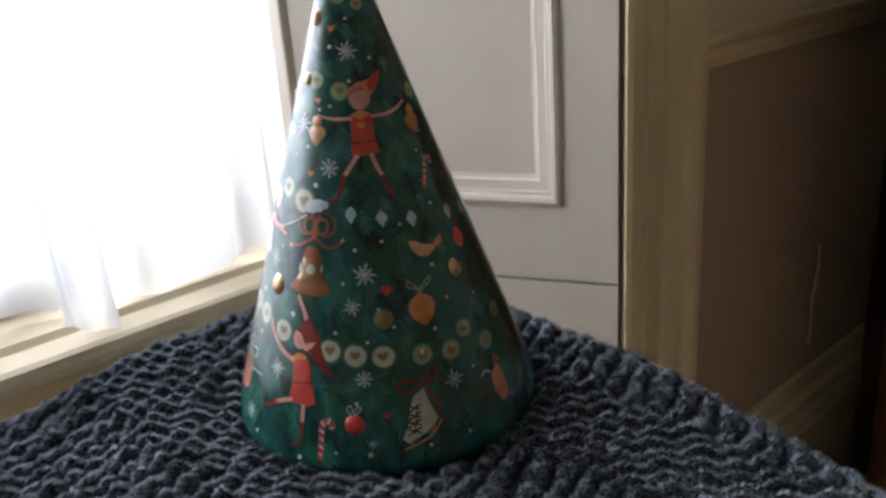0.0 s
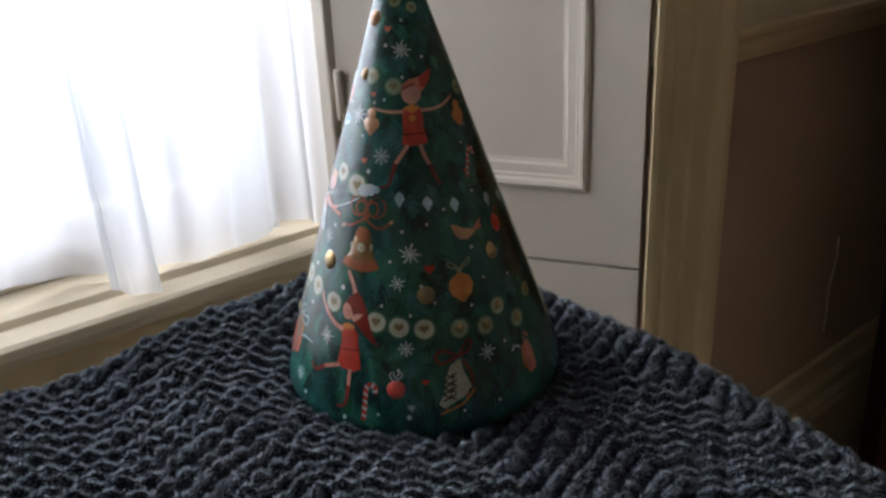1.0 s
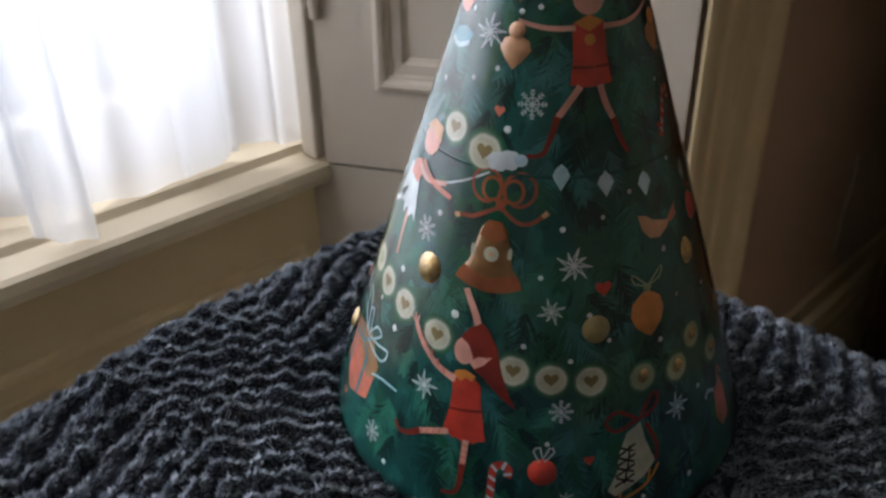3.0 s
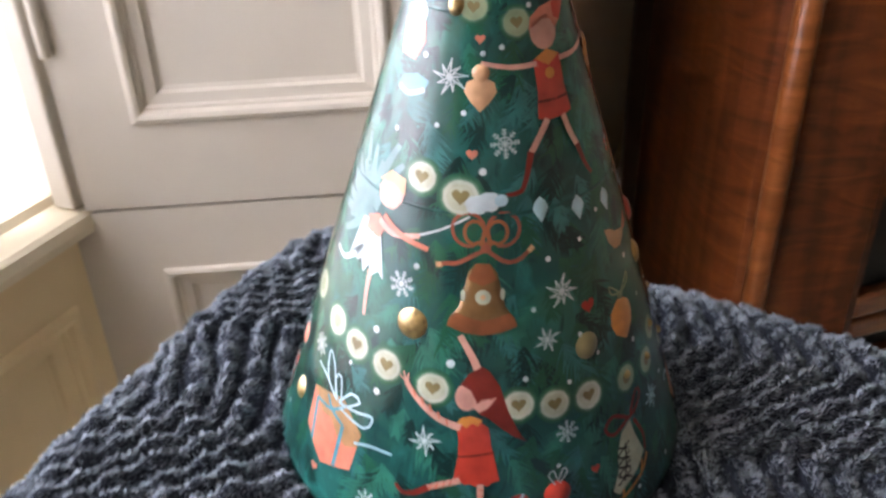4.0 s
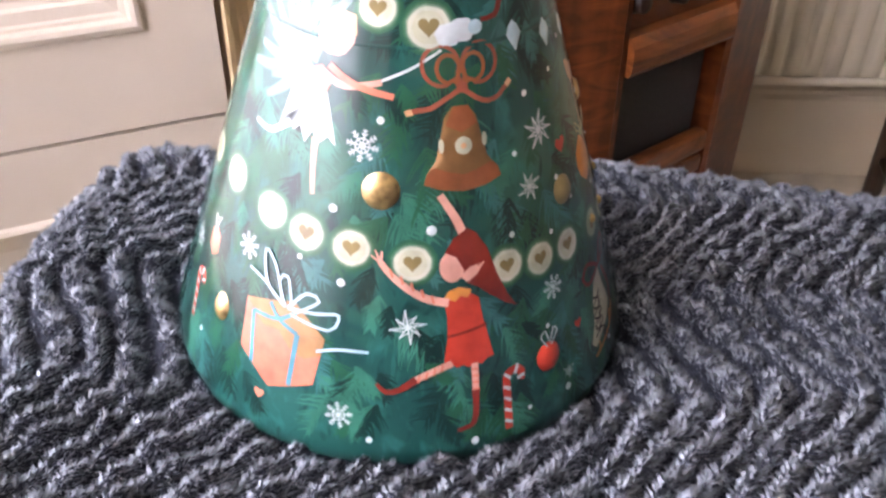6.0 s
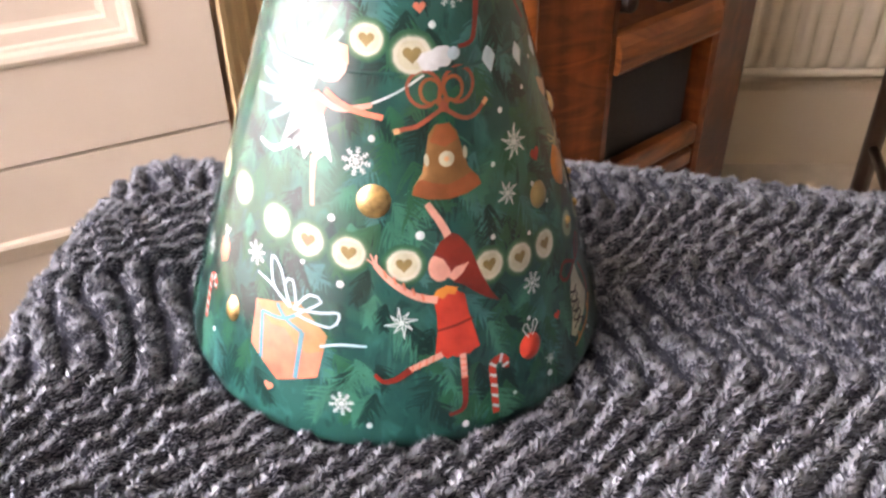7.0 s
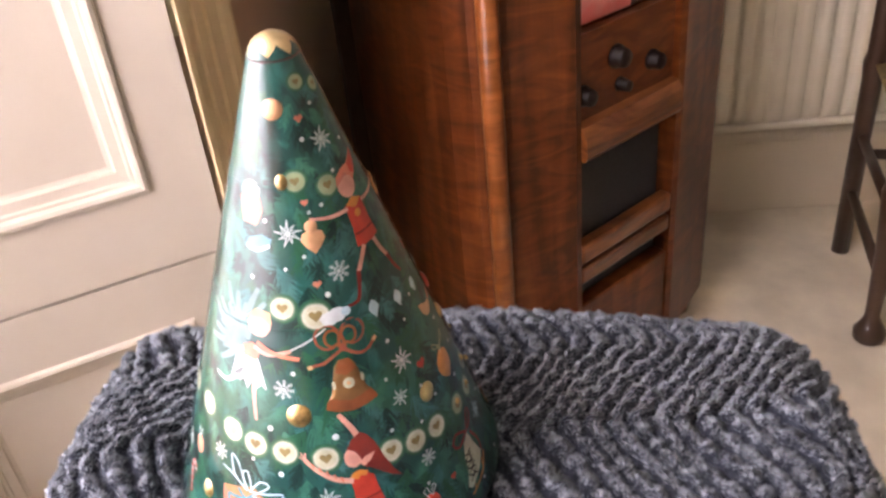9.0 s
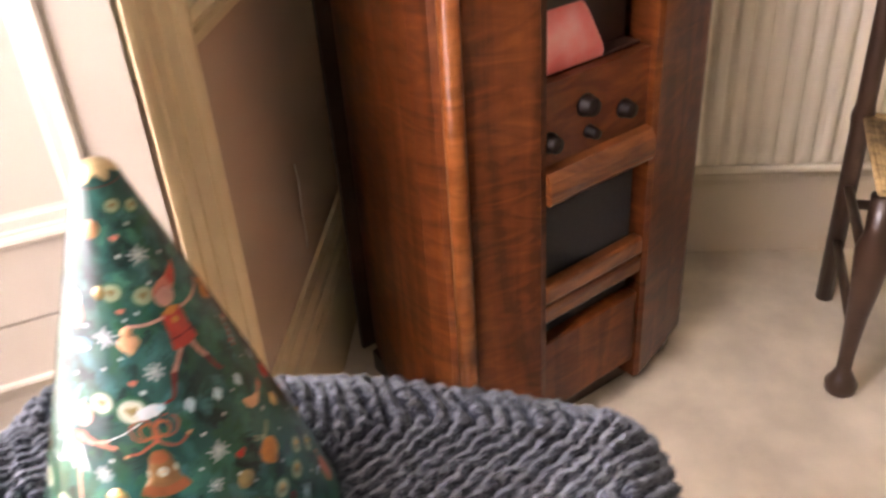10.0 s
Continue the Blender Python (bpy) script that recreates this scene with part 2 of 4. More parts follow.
put("wall_north_west", box(XW, OXL, YN, YN + 0.16, FL, CZ), WALL, label="cream painted wall beside the window", category="wall", kind="structure")
put("wall_north_head", box(OXL, OXR, YN, YN + 0.16, 2.33, CZ), WALL, label="cream painted wall over the window", category="wall", kind="structure")

# dado rail, skirting, architrave
rail = [(0, -0.018), (0.008, -0.018), (0.010, -0.010), (0.016, -0.006), (0.018, 0.002), (0.013, 0.007), (0.020, 0.011), (0.021, 0.018), (0, 0.018)]
put("trim_dado_rail", sweep(rail, (0.577, YN, 0.819), (XE, YN, 0.819), (0, -1, 0)), YELLOW, label="moulded ochre dado rail", category="dado rail", kind="structure")
skirt = [(0, 0), (0.020, 0), (0.020, 0.17), (0.016, 0.18), (0.018, 0.19), (0.012, 0.202), (0.013, 0.22), (0.006, 0.232), (0.006, 0.26), (0, 0.265)]
put("baseboard", sweep(skirt, (0.577, YN, FL), (XE, YN, FL), (0, -1, 0)), YELLOW, label="tall moulded ochre cream skirting board", category="skirting", kind="structure")
put("baseboard_east", sweep(skirt, (XE, YN, FL), (XE, YS, FL), (-1, 0, 0)), WALL, label="cream painted skirting board", category="skirting", kind="structure")
ax0, ax1 = 0.459, 0.577
arch = [(ax0, YN), (ax0, YN - 0.003), (ax0 + 0.006, YN - 0.006), (ax0 + 0.022, YN - 0.007), (ax0 + 0.024, YN - 0.004), (ax0 + 0.027, YN - 0.009), (ax0 + 0.050, YN - 0.010), (ax0 + 0.053, YN - 0.006),
        (ax0 + 0.056, YN - 0.012), (ax0 + 0.085, YN - 0.014), (ax0 + 0.088, YN - 0.009), (ax0 + 0.092, YN - 0.017), (ax0 + 0.106, YN - 0.021), (ax1, YN - 0.020), (ax1, YN)]
put("trim_architrave", prism(arch, FL, 2.33), YELLOW, label="fluted ochre cream window architrave", category="architrave", kind="structure")

# splayed shutter linings
us = Vector((WXR - 0.4535, WY - 0.189, 0)).normalized()
SL = math.hypot(WXR - 0.4535, WY - 0.189)
SHM = Matrix.Translation((0.4535, 0.189, 0)) @ Matrix.Rotation(math.atan2(us.y, us.x), 4, "Z")


def panelled(L, z0, z1, px0, px1, pz0, pz1, thick, mould):
    """A board along x, its face at y = 0 towards +y, with a sunk moulded panel."""
    bm = bmesh.new()
    rings = [(0.0, 0.0), (0.0015, 0.0030), (0.0045, 0.0042), (0.0075, 0.0030), (0.0090, -0.0008), (0.0112, -0.0012), (0.0125, -0.0030), (0.0195, -0.0042), (0.0210, -0.0072), (0.0240, -0.0084), (0.0260, -0.0084)]
    rings = [(o * mould, d * mould) for o, d in rings]
    out = [(0, z0), (L, z0), (L, z1), (0, z1)]
    base = [bm.verts.new((x, 0, z)) for x, z in out]
    back = [bm.verts.new((x, -thick, z)) for x, z in out]
    loops = []
    for o, d in rings:
        loops.append([bm.verts.new((x, d, z)) for x, z in ((px0 + o, pz0 + o), (px1 - o, pz0 + o), (px1 - o, pz1 - o), (px0 + o, pz1 - o))])
    for i in range(4):
        j = (i + 1) % 4
        bm.faces.new((base[i], base[j], loops[0][j], loops[0][i]))
        bm.faces.new((base[j], base[i], back[i], back[j]))
        for k in range(len(loops) - 1):
            bm.faces.new((loops[k][i], loops[k][j], loops[k + 1][j], loops[k + 1][i]))
    bm.faces.new(loops[-1])
    bm.faces.new(back[::-1])
    bmesh.ops.recalc_face_normals(bm, faces=bm.faces[:])
    return bm


def shutter_side(m):
    low = thing("shutter_lining", m, "fixed cream panelled lining under the window shutter", "panelling", kind="structure")
    part("panel", panelled(SL + 0.03, FL, 0.589, 0.055, SL - 0.06, 0.12, 0.522, 0.02, 1.2), CREAM, low)
    sh = thing("window_shutter", m, "cream painted panelled window shutter folded open", "shutter")
    leaf = part("leaf", panelled(SL, 0.5925, 2.25, 0.058, SL - 0.062, 0.677, 1.40, 0.026, 1.35), CREAM, sh)
    h = revolve([(0.0045, -0.03), (0.0055, -0.028), (0.0055, 0.028), (0.0045, 0.03)], 10)
    h.transform(Matrix.Translation((SL - 0.004, 0.004, 0.775)))
    part("hinge", h, CREAM, leaf, "painted butt hinge", True)


shutter_side(SHM)

# ---- window: apron, sill, frame, curtains ----
put("window_apron", panelled(WXR - WXL + 0.06, FL, 0.568, 0.06, WXR - WXL - 0.02, 0.12, 0.50, 0.02, 1.9), YELLOW, label="ochre cream panelled apron under the window sill", category="panelling", kind="structure").matrix_world = Matrix.Translation((WXR + 0.03, WY + 0.014, 0)) @ Matrix.Rotation(math.pi, 4, "Z")
nose = [(0, 0.567), (-0.005, 0.570), (-0.007, 0.579), (-0.005, 0.589), (0, 0.593), (0.036, 0.594), (0.040, 0.602), (0.13, 0.606), (0.13, 0.567)]
put("window_sill", sweep([(-p, q) for p, q in nose], (WXL - 0.03, WY + 0.002, 0), (WXR + 0.018, WY + 0.002, 0), (0, -1, 0)), SILL, label="cream painted window sill with a rounded nosing", category="sill", kind="structure")
win = thing("window_1", Matrix.Translation((0, 0, 0)), "tall sash window with cream painted frame", "window", kind="structure")
yf = 0.615
part("frame", box(WXR - 0.009, WXR + 0.02, WY + 0.004, WY + 0.03, 0.596, 2.3, 0.003), CREAM, win)
part("frame", box(WXR + 0.004, WXR + 0.09, WY + 0.031, yf + 0.06, 0.607, 2.3, 0.003), CREAM, win)
part("frame", box(WXL - 0.02, WXL + 0.014, WY + 0.004, WY + 0.03, 0.596, 2.3, 0.003), CREAM, win)
part("frame", box(WXL - 0.09, WXL - 0.004, WY + 0.031, yf + 0.06, 0.607, 2.3, 0.003), CREAM, win)
part("head", box(WXL, WXR, WY, yf + 0.06, 2.26, 2.36, 0.003), CREAM, win)
part("bottom_rail", box(WXL + 0.012, WXR - 0.012, yf, yf + 0.045, 0.604, 0.675, 0.004), CREAM, win)
part("meeting_rail", box(WXL + 0.012, WXR - 0.012, yf, yf + 0.045, 1.42, 1.46, 0.004), CREAM, win)
part("stile", box(WXR - 0.035, WXR + 0.003, yf, yf + 0.045, 0.676, 2.25, 0.004), CREAM, win)
part("stile", box(WXL - 0.003, WXL + 0.035, yf, yf + 0.045, 0.676, 2.25, 0.004), CREAM, win)
for zz in ((0.676, 1.42), (1.46, 2.26)):
    g = part("pane", box(WXL + 0.036, WXR - 0.036, yf + 0.02, yf + 0.024, *zz), GLASS, win)
    g.visible_shadow = False
# walls of the recess behind the linings
put("wall_recess_east", prism([(OXR + 0.014, YN + 0.16), (OXR + 0.014, YN + 0.03), (WXR + 0.05, WY + 0.02), (WXR + 0.09, WY + 0.02), (WXR + 0.09, 0.75), (OXR + 0.014, 0.75)][::-1], FL, 2.34), WALL, label="wall behind the shutter lining", category="wall", kind="structure")
put("wall_recess_west", prism([(OXL, YN), (OXL, 0.75), (WXL - 0.05, 0.75), (WXL - 0.02, WY)][::-1], FL, 2.34), CREAM, label="cream window reveal", category="wall", kind="structure")
put("wall_recess_head", box(OXL, OXR, YN + 0.16, 0.75, 2.33, 2.45), CREAM, label="cream head of the window recess", category="wall", kind="structure")
put("wall_recess_apron", box(WXL - 0.05, WXR + 0.09, WY + 0.035, 0.75, FL, 0.566), WALL, label="wall under the window sill", category="wall", kind="structure")
put("ground", box(-60, 60, 0.9, 160, -1.3, -1.2), CARPET, label="pale ground outside the window", category="ground", kind="structure")


def curtain(x0, x1, z0, z1, y, folds, amp, seed, flare):
    """Gathered sheer net with a doubled hem."""
    rng = random.Random(seed)
    ph = [rng.uniform(0, 6.28) for _ in range(6)]
    nx, nz = 150, 40
    verts, faces = [], []
    for j in range(nz + 1):
        v = j / nz
        z = z1 + (z0 - z1) * v
        for i in range(nx + 1):
            a = i / nx
            w_ = math.sin(a * folds * 6.283 + ph[0] + 0.5 * math.sin(a * 9 + ph[1])) + 0.45 * math.sin(a * folds * 13.1 + ph[2] + v) + 0.3 * math.sin(a * folds * 2.3 + ph[3])
            xx = x0 + (x1 - x0) * a + 0.006 * math.sin(a * folds * 6.283 + ph[4])
            hem = 0.008 * math.sin(a * folds * 3.1 + ph[5])
            verts.append((xx, y - amp * w_ * (0.6 + 0.5 * v) - flare * v ** 3, z + hem * v))
    for j in range(nz):
        for i in range(nx):
            k = j * (nx + 1) + i
            faces.append((k, k + 1, k + nx + 2, k + nx + 1))
    bm = bmesh.new()
    me = bpy.data.meshes.new("t")
    me.from_pydata(verts, [], faces)
    bm.from_mesh(me)
    bpy.data.meshes.remove(me)
    return bm


for k, (x0, x1, z0, yy, am, fl, nf) in enumerate(((0.140, 0.287, 0.614, 0.551, 0.0040, 0.002, 2.6), (0.030, 0.215, 0.607, 0.572, 0.0035, 0.012, 1.6), (-0.018, 0.048, 0.601, 0.566, 0.008, 0.032, 1.5), (-0.62, -0.006, 0.620, 0.585, 0.006, 0.004, 5), (-1.16, -0.60, 0.620, 0.585, 0.007, 0.004, 8))):
    cb = thing("net_curtain", Matrix.Identity(4), "white sheer net curtain gathered down to the sill", "curtain", group="net curtains")
    part("net", curtain(x0, x1, z0, 2.2, yy, nf, am, 11 + k, fl), SHEER, cb, smooth=True)
put("curtain_rod", tube([(WXL + 0.02, 0.60, 2.21), (WXR - 0.02, 0.60, 2.21)], 0.006), CREAM, label="thin curtain rod across the window", category="curtain rod")

# ---- radiator ----
rad = thing("radiator", Matrix.Translation((1.315, 0, 0.035)), "cream enamelled panel radiator with vertical flutes", "radiator")
y0r, y1r, zb, zt = -1.75, -0.25, 0.222, 0.83
ny = int((y1r - y0r) / 0.0375)
verts, faces = [], []
cols = []
for i in range(ny):
    yb = y0r + (y1r - y0r) * i / ny
    d = (y1r - y0r) / ny
    cols += [(yb + 0.02 * d, 0.0), (yb + 0.08 * d, -0.011), (yb + 0.20 * d, -0.017), (yb + 0.62 * d, -0.017), (yb + 0.74 * d, -0.011), (yb + 0.82 * d, 0.0)]
rows_ = [(zb + 0.018, 0.0), (zb + 0.034, 0.75), (zb + 0.05, 1.0), (zt - 0.05, 1.0), (zt - 0.02, 0.0)]
for z, k in rows_:
    for y, d in cols:
        verts.append((d * k, y, z))
nc = len(cols)
for j in range(len(rows_) - 1):
    for i in range(nc - 1):
        faces.append((j * nc + i, j * nc + i + 1, (j + 1) * nc + i + 1, (j + 1) * nc + i))
me = bpy.data.meshes.new("flutes")
me.from_pydata(verts, [], faces)
bm = bmesh.new()
bm.from_mesh(me)
bmesh.ops.recalc_face_normals(bm, faces=bm.faces[:])
part("fluted_panel", bm, RADW, rad, smooth=True)
part("back_panel", box(0.004, 0.03, y0r, y1r, zb + 0.004, zt), RADW, rad)
part("bottom_seam", tube([(-0.003, y0r, zb + 0.009), (-0.003, y1r, zb + 0.009)], 0.0085, 10), RADW, rad, smooth=True)
part("top_seam", tube([(-0.003, y0r, zt - 0.01), (-0.003, y1r, zt - 0.01)], 0.0085, 10), RADW, rad, smooth=True)

put("wall_cable", tube([(0.914, YN - 0.004, 0.500), (0.912, YN - 0.007, 0.470), (0.898, YN - 0.009, 0.438), (0.894, YN - 0.009, 0.428), (0.899, YN - 0.008, 0.395), (0.906, YN - 0.006, 0.365), (0.907, YN - 0.004, 0.345)], 0.0016, 8), CREAM, label="white cable clipped along the wall beside the console", category="cable", smooth=True)

# ---- walnut console ----
CA = Vector((0.737, -0.217, 0))
cu, cn = Vector((math.sin(radians(42)), -math.cos(radians(42)), 0)), Vector((math.cos(radians(42)), math.sin(radians(42)), 0))
CM = Matrix(((cu.x, cn.x, 0, CA.x), (cu.y, cn.y, 0, CA.y), (0, 0, 1, 0), (0, 0, 0, 1)))
OW = 0.215
cab = thing("console_cabinet", CM, "polished walnut veneered television and wireless console standing across the corner", "console")
H = 1.02
plan_l = [(0.0, 0.05), (0.0, 0.0), (-0.012, -0.002), (-0.10, 0.028), (-0.108, 0.030), (-0.122, 0.034), (-0.134, 0.042), (-0.142, 0.054), (-0.146, 0.07)]
plan_l += [(-0.149 + 0.125 * (i / 14) ** 1.7, 0.09 + 0.41 * i / 14) for i in range(15)] + [(-0.012, 0.50), (-0.012, 0.05)]
bm = prism(plan_l[::-1], 0.078, H)
part("side_pillar", bm, WALNUT, cab)
plan_r = [(OW, 0.05), (OW, 0.0), (OW + 0.012, -0.002), (OW + 0.172, 0.042), (OW + 0.187, 0.049), (OW + 0.195, 0.060), (OW + 0.197, 0.077), (OW + 0.197, 0.36), (OW + 0.12, 0.40), (OW + 0.02, 0.40), (OW + 0.02, 0.05)]
part("side_pillar", prism(plan_r, 0.078, H), WALNUT, cab)
part("corner_bead", tube([(-0.126, 0.034, 0.079), (-0.126, 0.034, H)], 0.014, 14), WALNUTL, cab, "pale crossbanded rounded corner", True)
part("top", box(-0.16, OW + 0.205, -0.01, 0.41, H, H + 0.03, 0.008, 3), WALNUT, cab)
part("plinth", prism([(-0.11, 0.06), (OW + 0.14, 0.046), (OW + 0.168, 0.056), (OW + 0.180, 0.072), (OW + 0.183, 0.10), (OW + 0.183, 0.38), (-0.09, 0.38), (-0.125, 0.10)], FL, 0.0785), CHAIRW, cab, "dark recessed plinth")
part("back_panel", box(-0.10, OW + 0.10, 0.395, 0.405, 0.079, H), CHAIRW, cab)
part("apron", box(0, OW, 0.004, 0.03, 0.118, 0.262, 0.003), WALNUT, cab)
part("lower_slat", box(0, OW, 0.0, 0.022, 0.304, 0.333, 0.006, 3), WALNUTM, cab)
part("upper_slat", box(0, OW, -0.002, 0.022, 0.340, 0.373, 0.006, 3), WALNUTM, cab)
part("speaker_cloth", box(0, OW, 0.03, 0.034, 0.12, 0.545), DARK, cab, "dark woven speaker cloth")
ledge = [(-0.02, 0), (0.006, -0.001), (0.010, 0.005), (0.011, 0.018), (0.009, 0.036), (0.002, 0.048), (-0.02, 0.052)]
part("ledge", sweep(ledge, (0.0, 0, 0.513), (OW, 0, 0.513), (0, -1, 0)), WALNUTM, cab, "rounded walnut ledge")
panel = part("control_panel", box(0, OW, 0.012, 0.03, 0.560, 0.683), WALNUTB, cab, "burr walnut control panel")
surround = part("screen_surround", box(0, OW, 0.06, 0.066, 0.67, 0.99), DARKW, cab, "dark screen recess")
part("screen_shelf", box(0, OW, 0.031, 0.06, 0.6835, 0.688, 0.002), DARKW, cab)
part("screen_head", box(0, OW, 0.014, 0.06, 0.778, 0.99, 0.003), DARKW, cab)
sc = bmesh.new()
nS = 16
grid = [[None] * (nS + 1) for _ in range(nS + 1)]
for j in range(nS + 1):
    for i in range(nS + 1):
        a, b_ = i / nS, j / nS
        wide = 0.145 - 0.052 * b_ - 0.010 * (2 * b_ - 1) ** 6
        bow = 0.012 * (1 - (2 * a - 1) ** 2) * (1 - (2 * b_ - 1) ** 2)
        grid[j][i] = sc.verts.new((0.001 + a * wide, 0.030 - bow, 0.686 + b_ * 0.092))
for j in range(nS):
    for i in range(nS):
        sc.faces.new((grid[j][i], grid[j][i + 1], grid[j + 1][i + 1], grid[j + 1][i]))
part("screen", sc, PINK, surround, "convex screen coloured pink", True)
for kx, kz, kr in ((0.085, 0.634, 0.0165), (0.164, 0.605, 0.0145), (0.093, 0.592, 0.010), (0.016, 0.600, 0.0145)):
    kb = revolve([(kr, 0.0), (kr, 0.004), (kr * 0.86, 0.006), (kr * 0.80, 0.016), (kr * 0.7, 0.019), (0.002, 0.0195)], 20)
    kb.transform(Matrix.Translation((kx, 0.012, kz)) @ Matrix.Rotation(radians(90), 4, "X"))
    part("knob", kb, BAKELITE, panel, "dark bakelite control knob", True)

# ---- rush-seated chair ----
cb_, cf_ = Vector((1.179, -0.803, 0)), Vector((0.891, -0.742, 0))
fwd = (cf_ - cb_).normalized()
lat = Vector((fwd.y, -fwd.x, 0))          # towards the far side
if lat.y > 0:
    lat = -lat
CHM = Matrix(((fwd.x, lat.x, 0, cb_.x), (fwd.y, lat.y, 0, cb_.y), (0, 0, 1, FL), (0, 0, 0, 1)))
ch = thing("ladderback_chair", CHM, "dark oak ladder-back chair with a rush seat and pad feet", "chair")
D, Wd, SH = (cf_ - cb_).length, 0.38, 0.405
for yy in (0.0, Wd - 0.03):
    part("back_leg", tube([(0, yy, 0), (0, yy, SH - 0.03), (0.0, yy, SH), (0.004, yy, SH + 0.02), (-0.012, yy, 0.92), (-0.013, yy, 0.95)], [0.017, 0.018, 0.021, 0.017, 0.015, 0.008], 12), CHAIRW, ch, smooth=True)
for yy in (0.0, Wd):
    part("front_leg", tube([(D, yy, 0.0), (D, yy, 0.006), (D, yy, 0.022), (D, yy, 0.036), (D - 0.004, yy, 0.05), (D - 0.006, yy, 0.09), (D - 0.002, yy, 0.17), (D + 0.006, yy, 0.25), (D + 0.004, yy, 0.30), (D, yy, 0.33), (D, yy, SH - 0.01)],
                            [0.020, 0.026, 0.028, 0.020, 0.0125, 0.0135, 0.018, 0.025, 0.029, 0.02, 0.022], 14), CHAIRW, ch, "cabriole leg on a pad foot", True)
for zz in (0.14, 0.26):
    for yy in (0.0, Wd - 0.01):
        part("side_stretcher", tube([(0.01, yy, zz), (D - 0.005, yy, zz - 0.01)], [0.009, 0.010], 10), CHAIRW, ch, smooth=True)
part("front_stretcher", tube([(D, 0.0, 0.27), (D, Wd / 2, 0.27), (D, Wd, 0.27)], [0.010, 0.018, 0.010], 12), CHAIRW, ch, smooth=True)
part("back_stretcher", tube([(0, 0, 0.22), (0, Wd - 0.03, 0.22)], 0.010, 10), CHAIRW, ch, smooth=True)
for zz in (0.53, 0.61, 0.70, 0.80, 0.88):
    part("ladder_slat", box(-0.006 - (zz - 0.6) * 0.04, 0.004 - (zz - 0.6) * 0.04, 0.005, Wd - 0.035, zz - 0.02, zz + 0.018, 0.004), CHAIRW, ch)
seat = bmesh.new()
nst = 26
corners = [Vector((0.0, 0.0, SH)), Vector((D + 0.012, -0.015, SH)), Vector((D + 0.012, Wd + 0.015, SH)), Vector((0.0, Wd - 0.03, SH))]
mid = sum(corners, Vector()) / 4
for q in range(4):
    a, b_ = corners[q], corners[(q + 1) % 4]
    for i in range(nst):
        f = (i + 0.5) / nst
        p0, p1 = a.lerp(mid, f * 0.98), b_.lerp(mid, f * 0.98)
        sag = 0.012 * f
        tube([p0 - Vector((0, 0, sag)), p0.lerp(p1, 0.5) - Vector((0, 0, sag + 0.002)), p1 - Vector((0, 0, sag))], [0.0055, 0.006, 0.0055], 6, seat)
tagged(part("rush_seat", seat, RUSH, ch, "woven golden rush seat", True), "woven golden rush seat", kind="stuff")

# ---- small table and fleece ----
tb = thing("side_table", Matrix.Translation((0, 0, FL)), "small wooden side table hidden under a fleece throw", "table")
TX0, TX1, TY0, TY1 = -0.46, 0.140, -0.260, 0.152
part("tabletop", box(TX0 + 0.055, TX1 - 0.055, TY0 + 0.055, TY1 - 0.055, TOP - FL - 0.047, TOP - FL - 0.022, 0.004), CHAIRW, tb)
for xx in (TX0 + 0.08, TX1 - 0.08):
    for yy in (TY0 + 0.08, TY1 - 0.08):
        part("leg", box(xx - 0.015, xx + 0.015, yy - 0.015, yy + 0.015, 0, TOP - FL - 0.047), CHAIRW, tb)

RIDGE, ZIG, ZAMP = 0.0118, 0.120, 0.0440


def ridge(x, y):
    """Height of the cut pile: chevron ridges running along x, broken into tufts and brushed flatter on every other slant."""
    wob = 0.0010 * np.sin(x * 95 + y * 40) + 0.0004 * np.sin(x * 240 - y * 170 + 1.3) + 0.0014 * np.sin(y * 42 - x * 33)
    run = (x - 0.006 + 0.03 * (y - 0.1) + 0.003 * np.sin(y * 60) + 0.002 * np.sin(y * 170)) / ZIG
    fr = np.abs(run % 1.0 - 0.5)
    tri = np.sqrt((2 * fr) ** 2 + 0.003) + 0.5 * 0.10 * np.cos(2 * np.pi * fr) ** 5
    ph = (y + 0.24 * x + wob - ZAMP * tri) / RIDGE
    w_ = 0.5 + 0.5 * np.cos(2 * np.pi * ph)
    row = np.floor(ph + 0.5)
    patch = np.sin(x * 310 + row * 1.7) * np.sin(y * 270 + x * 90 + row)
    brushed = 0.5 - 0.5 * np.tanh((np.abs(run % 1.0 - 0.75) - 0.25) * 22)
    lump = 0.80 + 0.17 * np.sin(x * 560 + row * 2.4 + 1.2 * np.sin(y * 130)) + 0.08 * np.sin(y * 330 + x * 150)
    low = 1 - brushed * (0.36 + 0.22 * patch)
    return 0.0098 * (w_ ** 0.55) * lump * low


def drape(s, lo_, hi_, r=0.06):
    """Along-cloth length s to (place, drop): flat between lo_ and hi_, then over a rounded edge and down."""
    p, d = s.copy(), np.zeros_like(s)
    for sign, e in ((1, hi_ - r), (-1, lo_ + r)):
        o = (s - e) * sign
        a = np.clip(o / r, 0, np.pi / 2 - 0.12)
        ext = np.clip(o - r * (np.pi / 2 - 0.12), 0, None)
        on = o > 0
        p = np.where(on, e + sign * (r * np.sin(a) + ext * 0.12), p)
        d = np.where(on, r * (1 - np.cos(a)) + ext * 0.992, d)
    return p, d


def grid_line(lo_, hi_, fine, drop, coarse):
    a = np.arange(lo_ - 0.045, hi_ + 0.045, fine)
    return np.concatenate([np.arange(lo_ - drop, lo_ - 0.045, coarse), a, np.arange(a[-1] + coarse, hi_ + drop, coarse)])


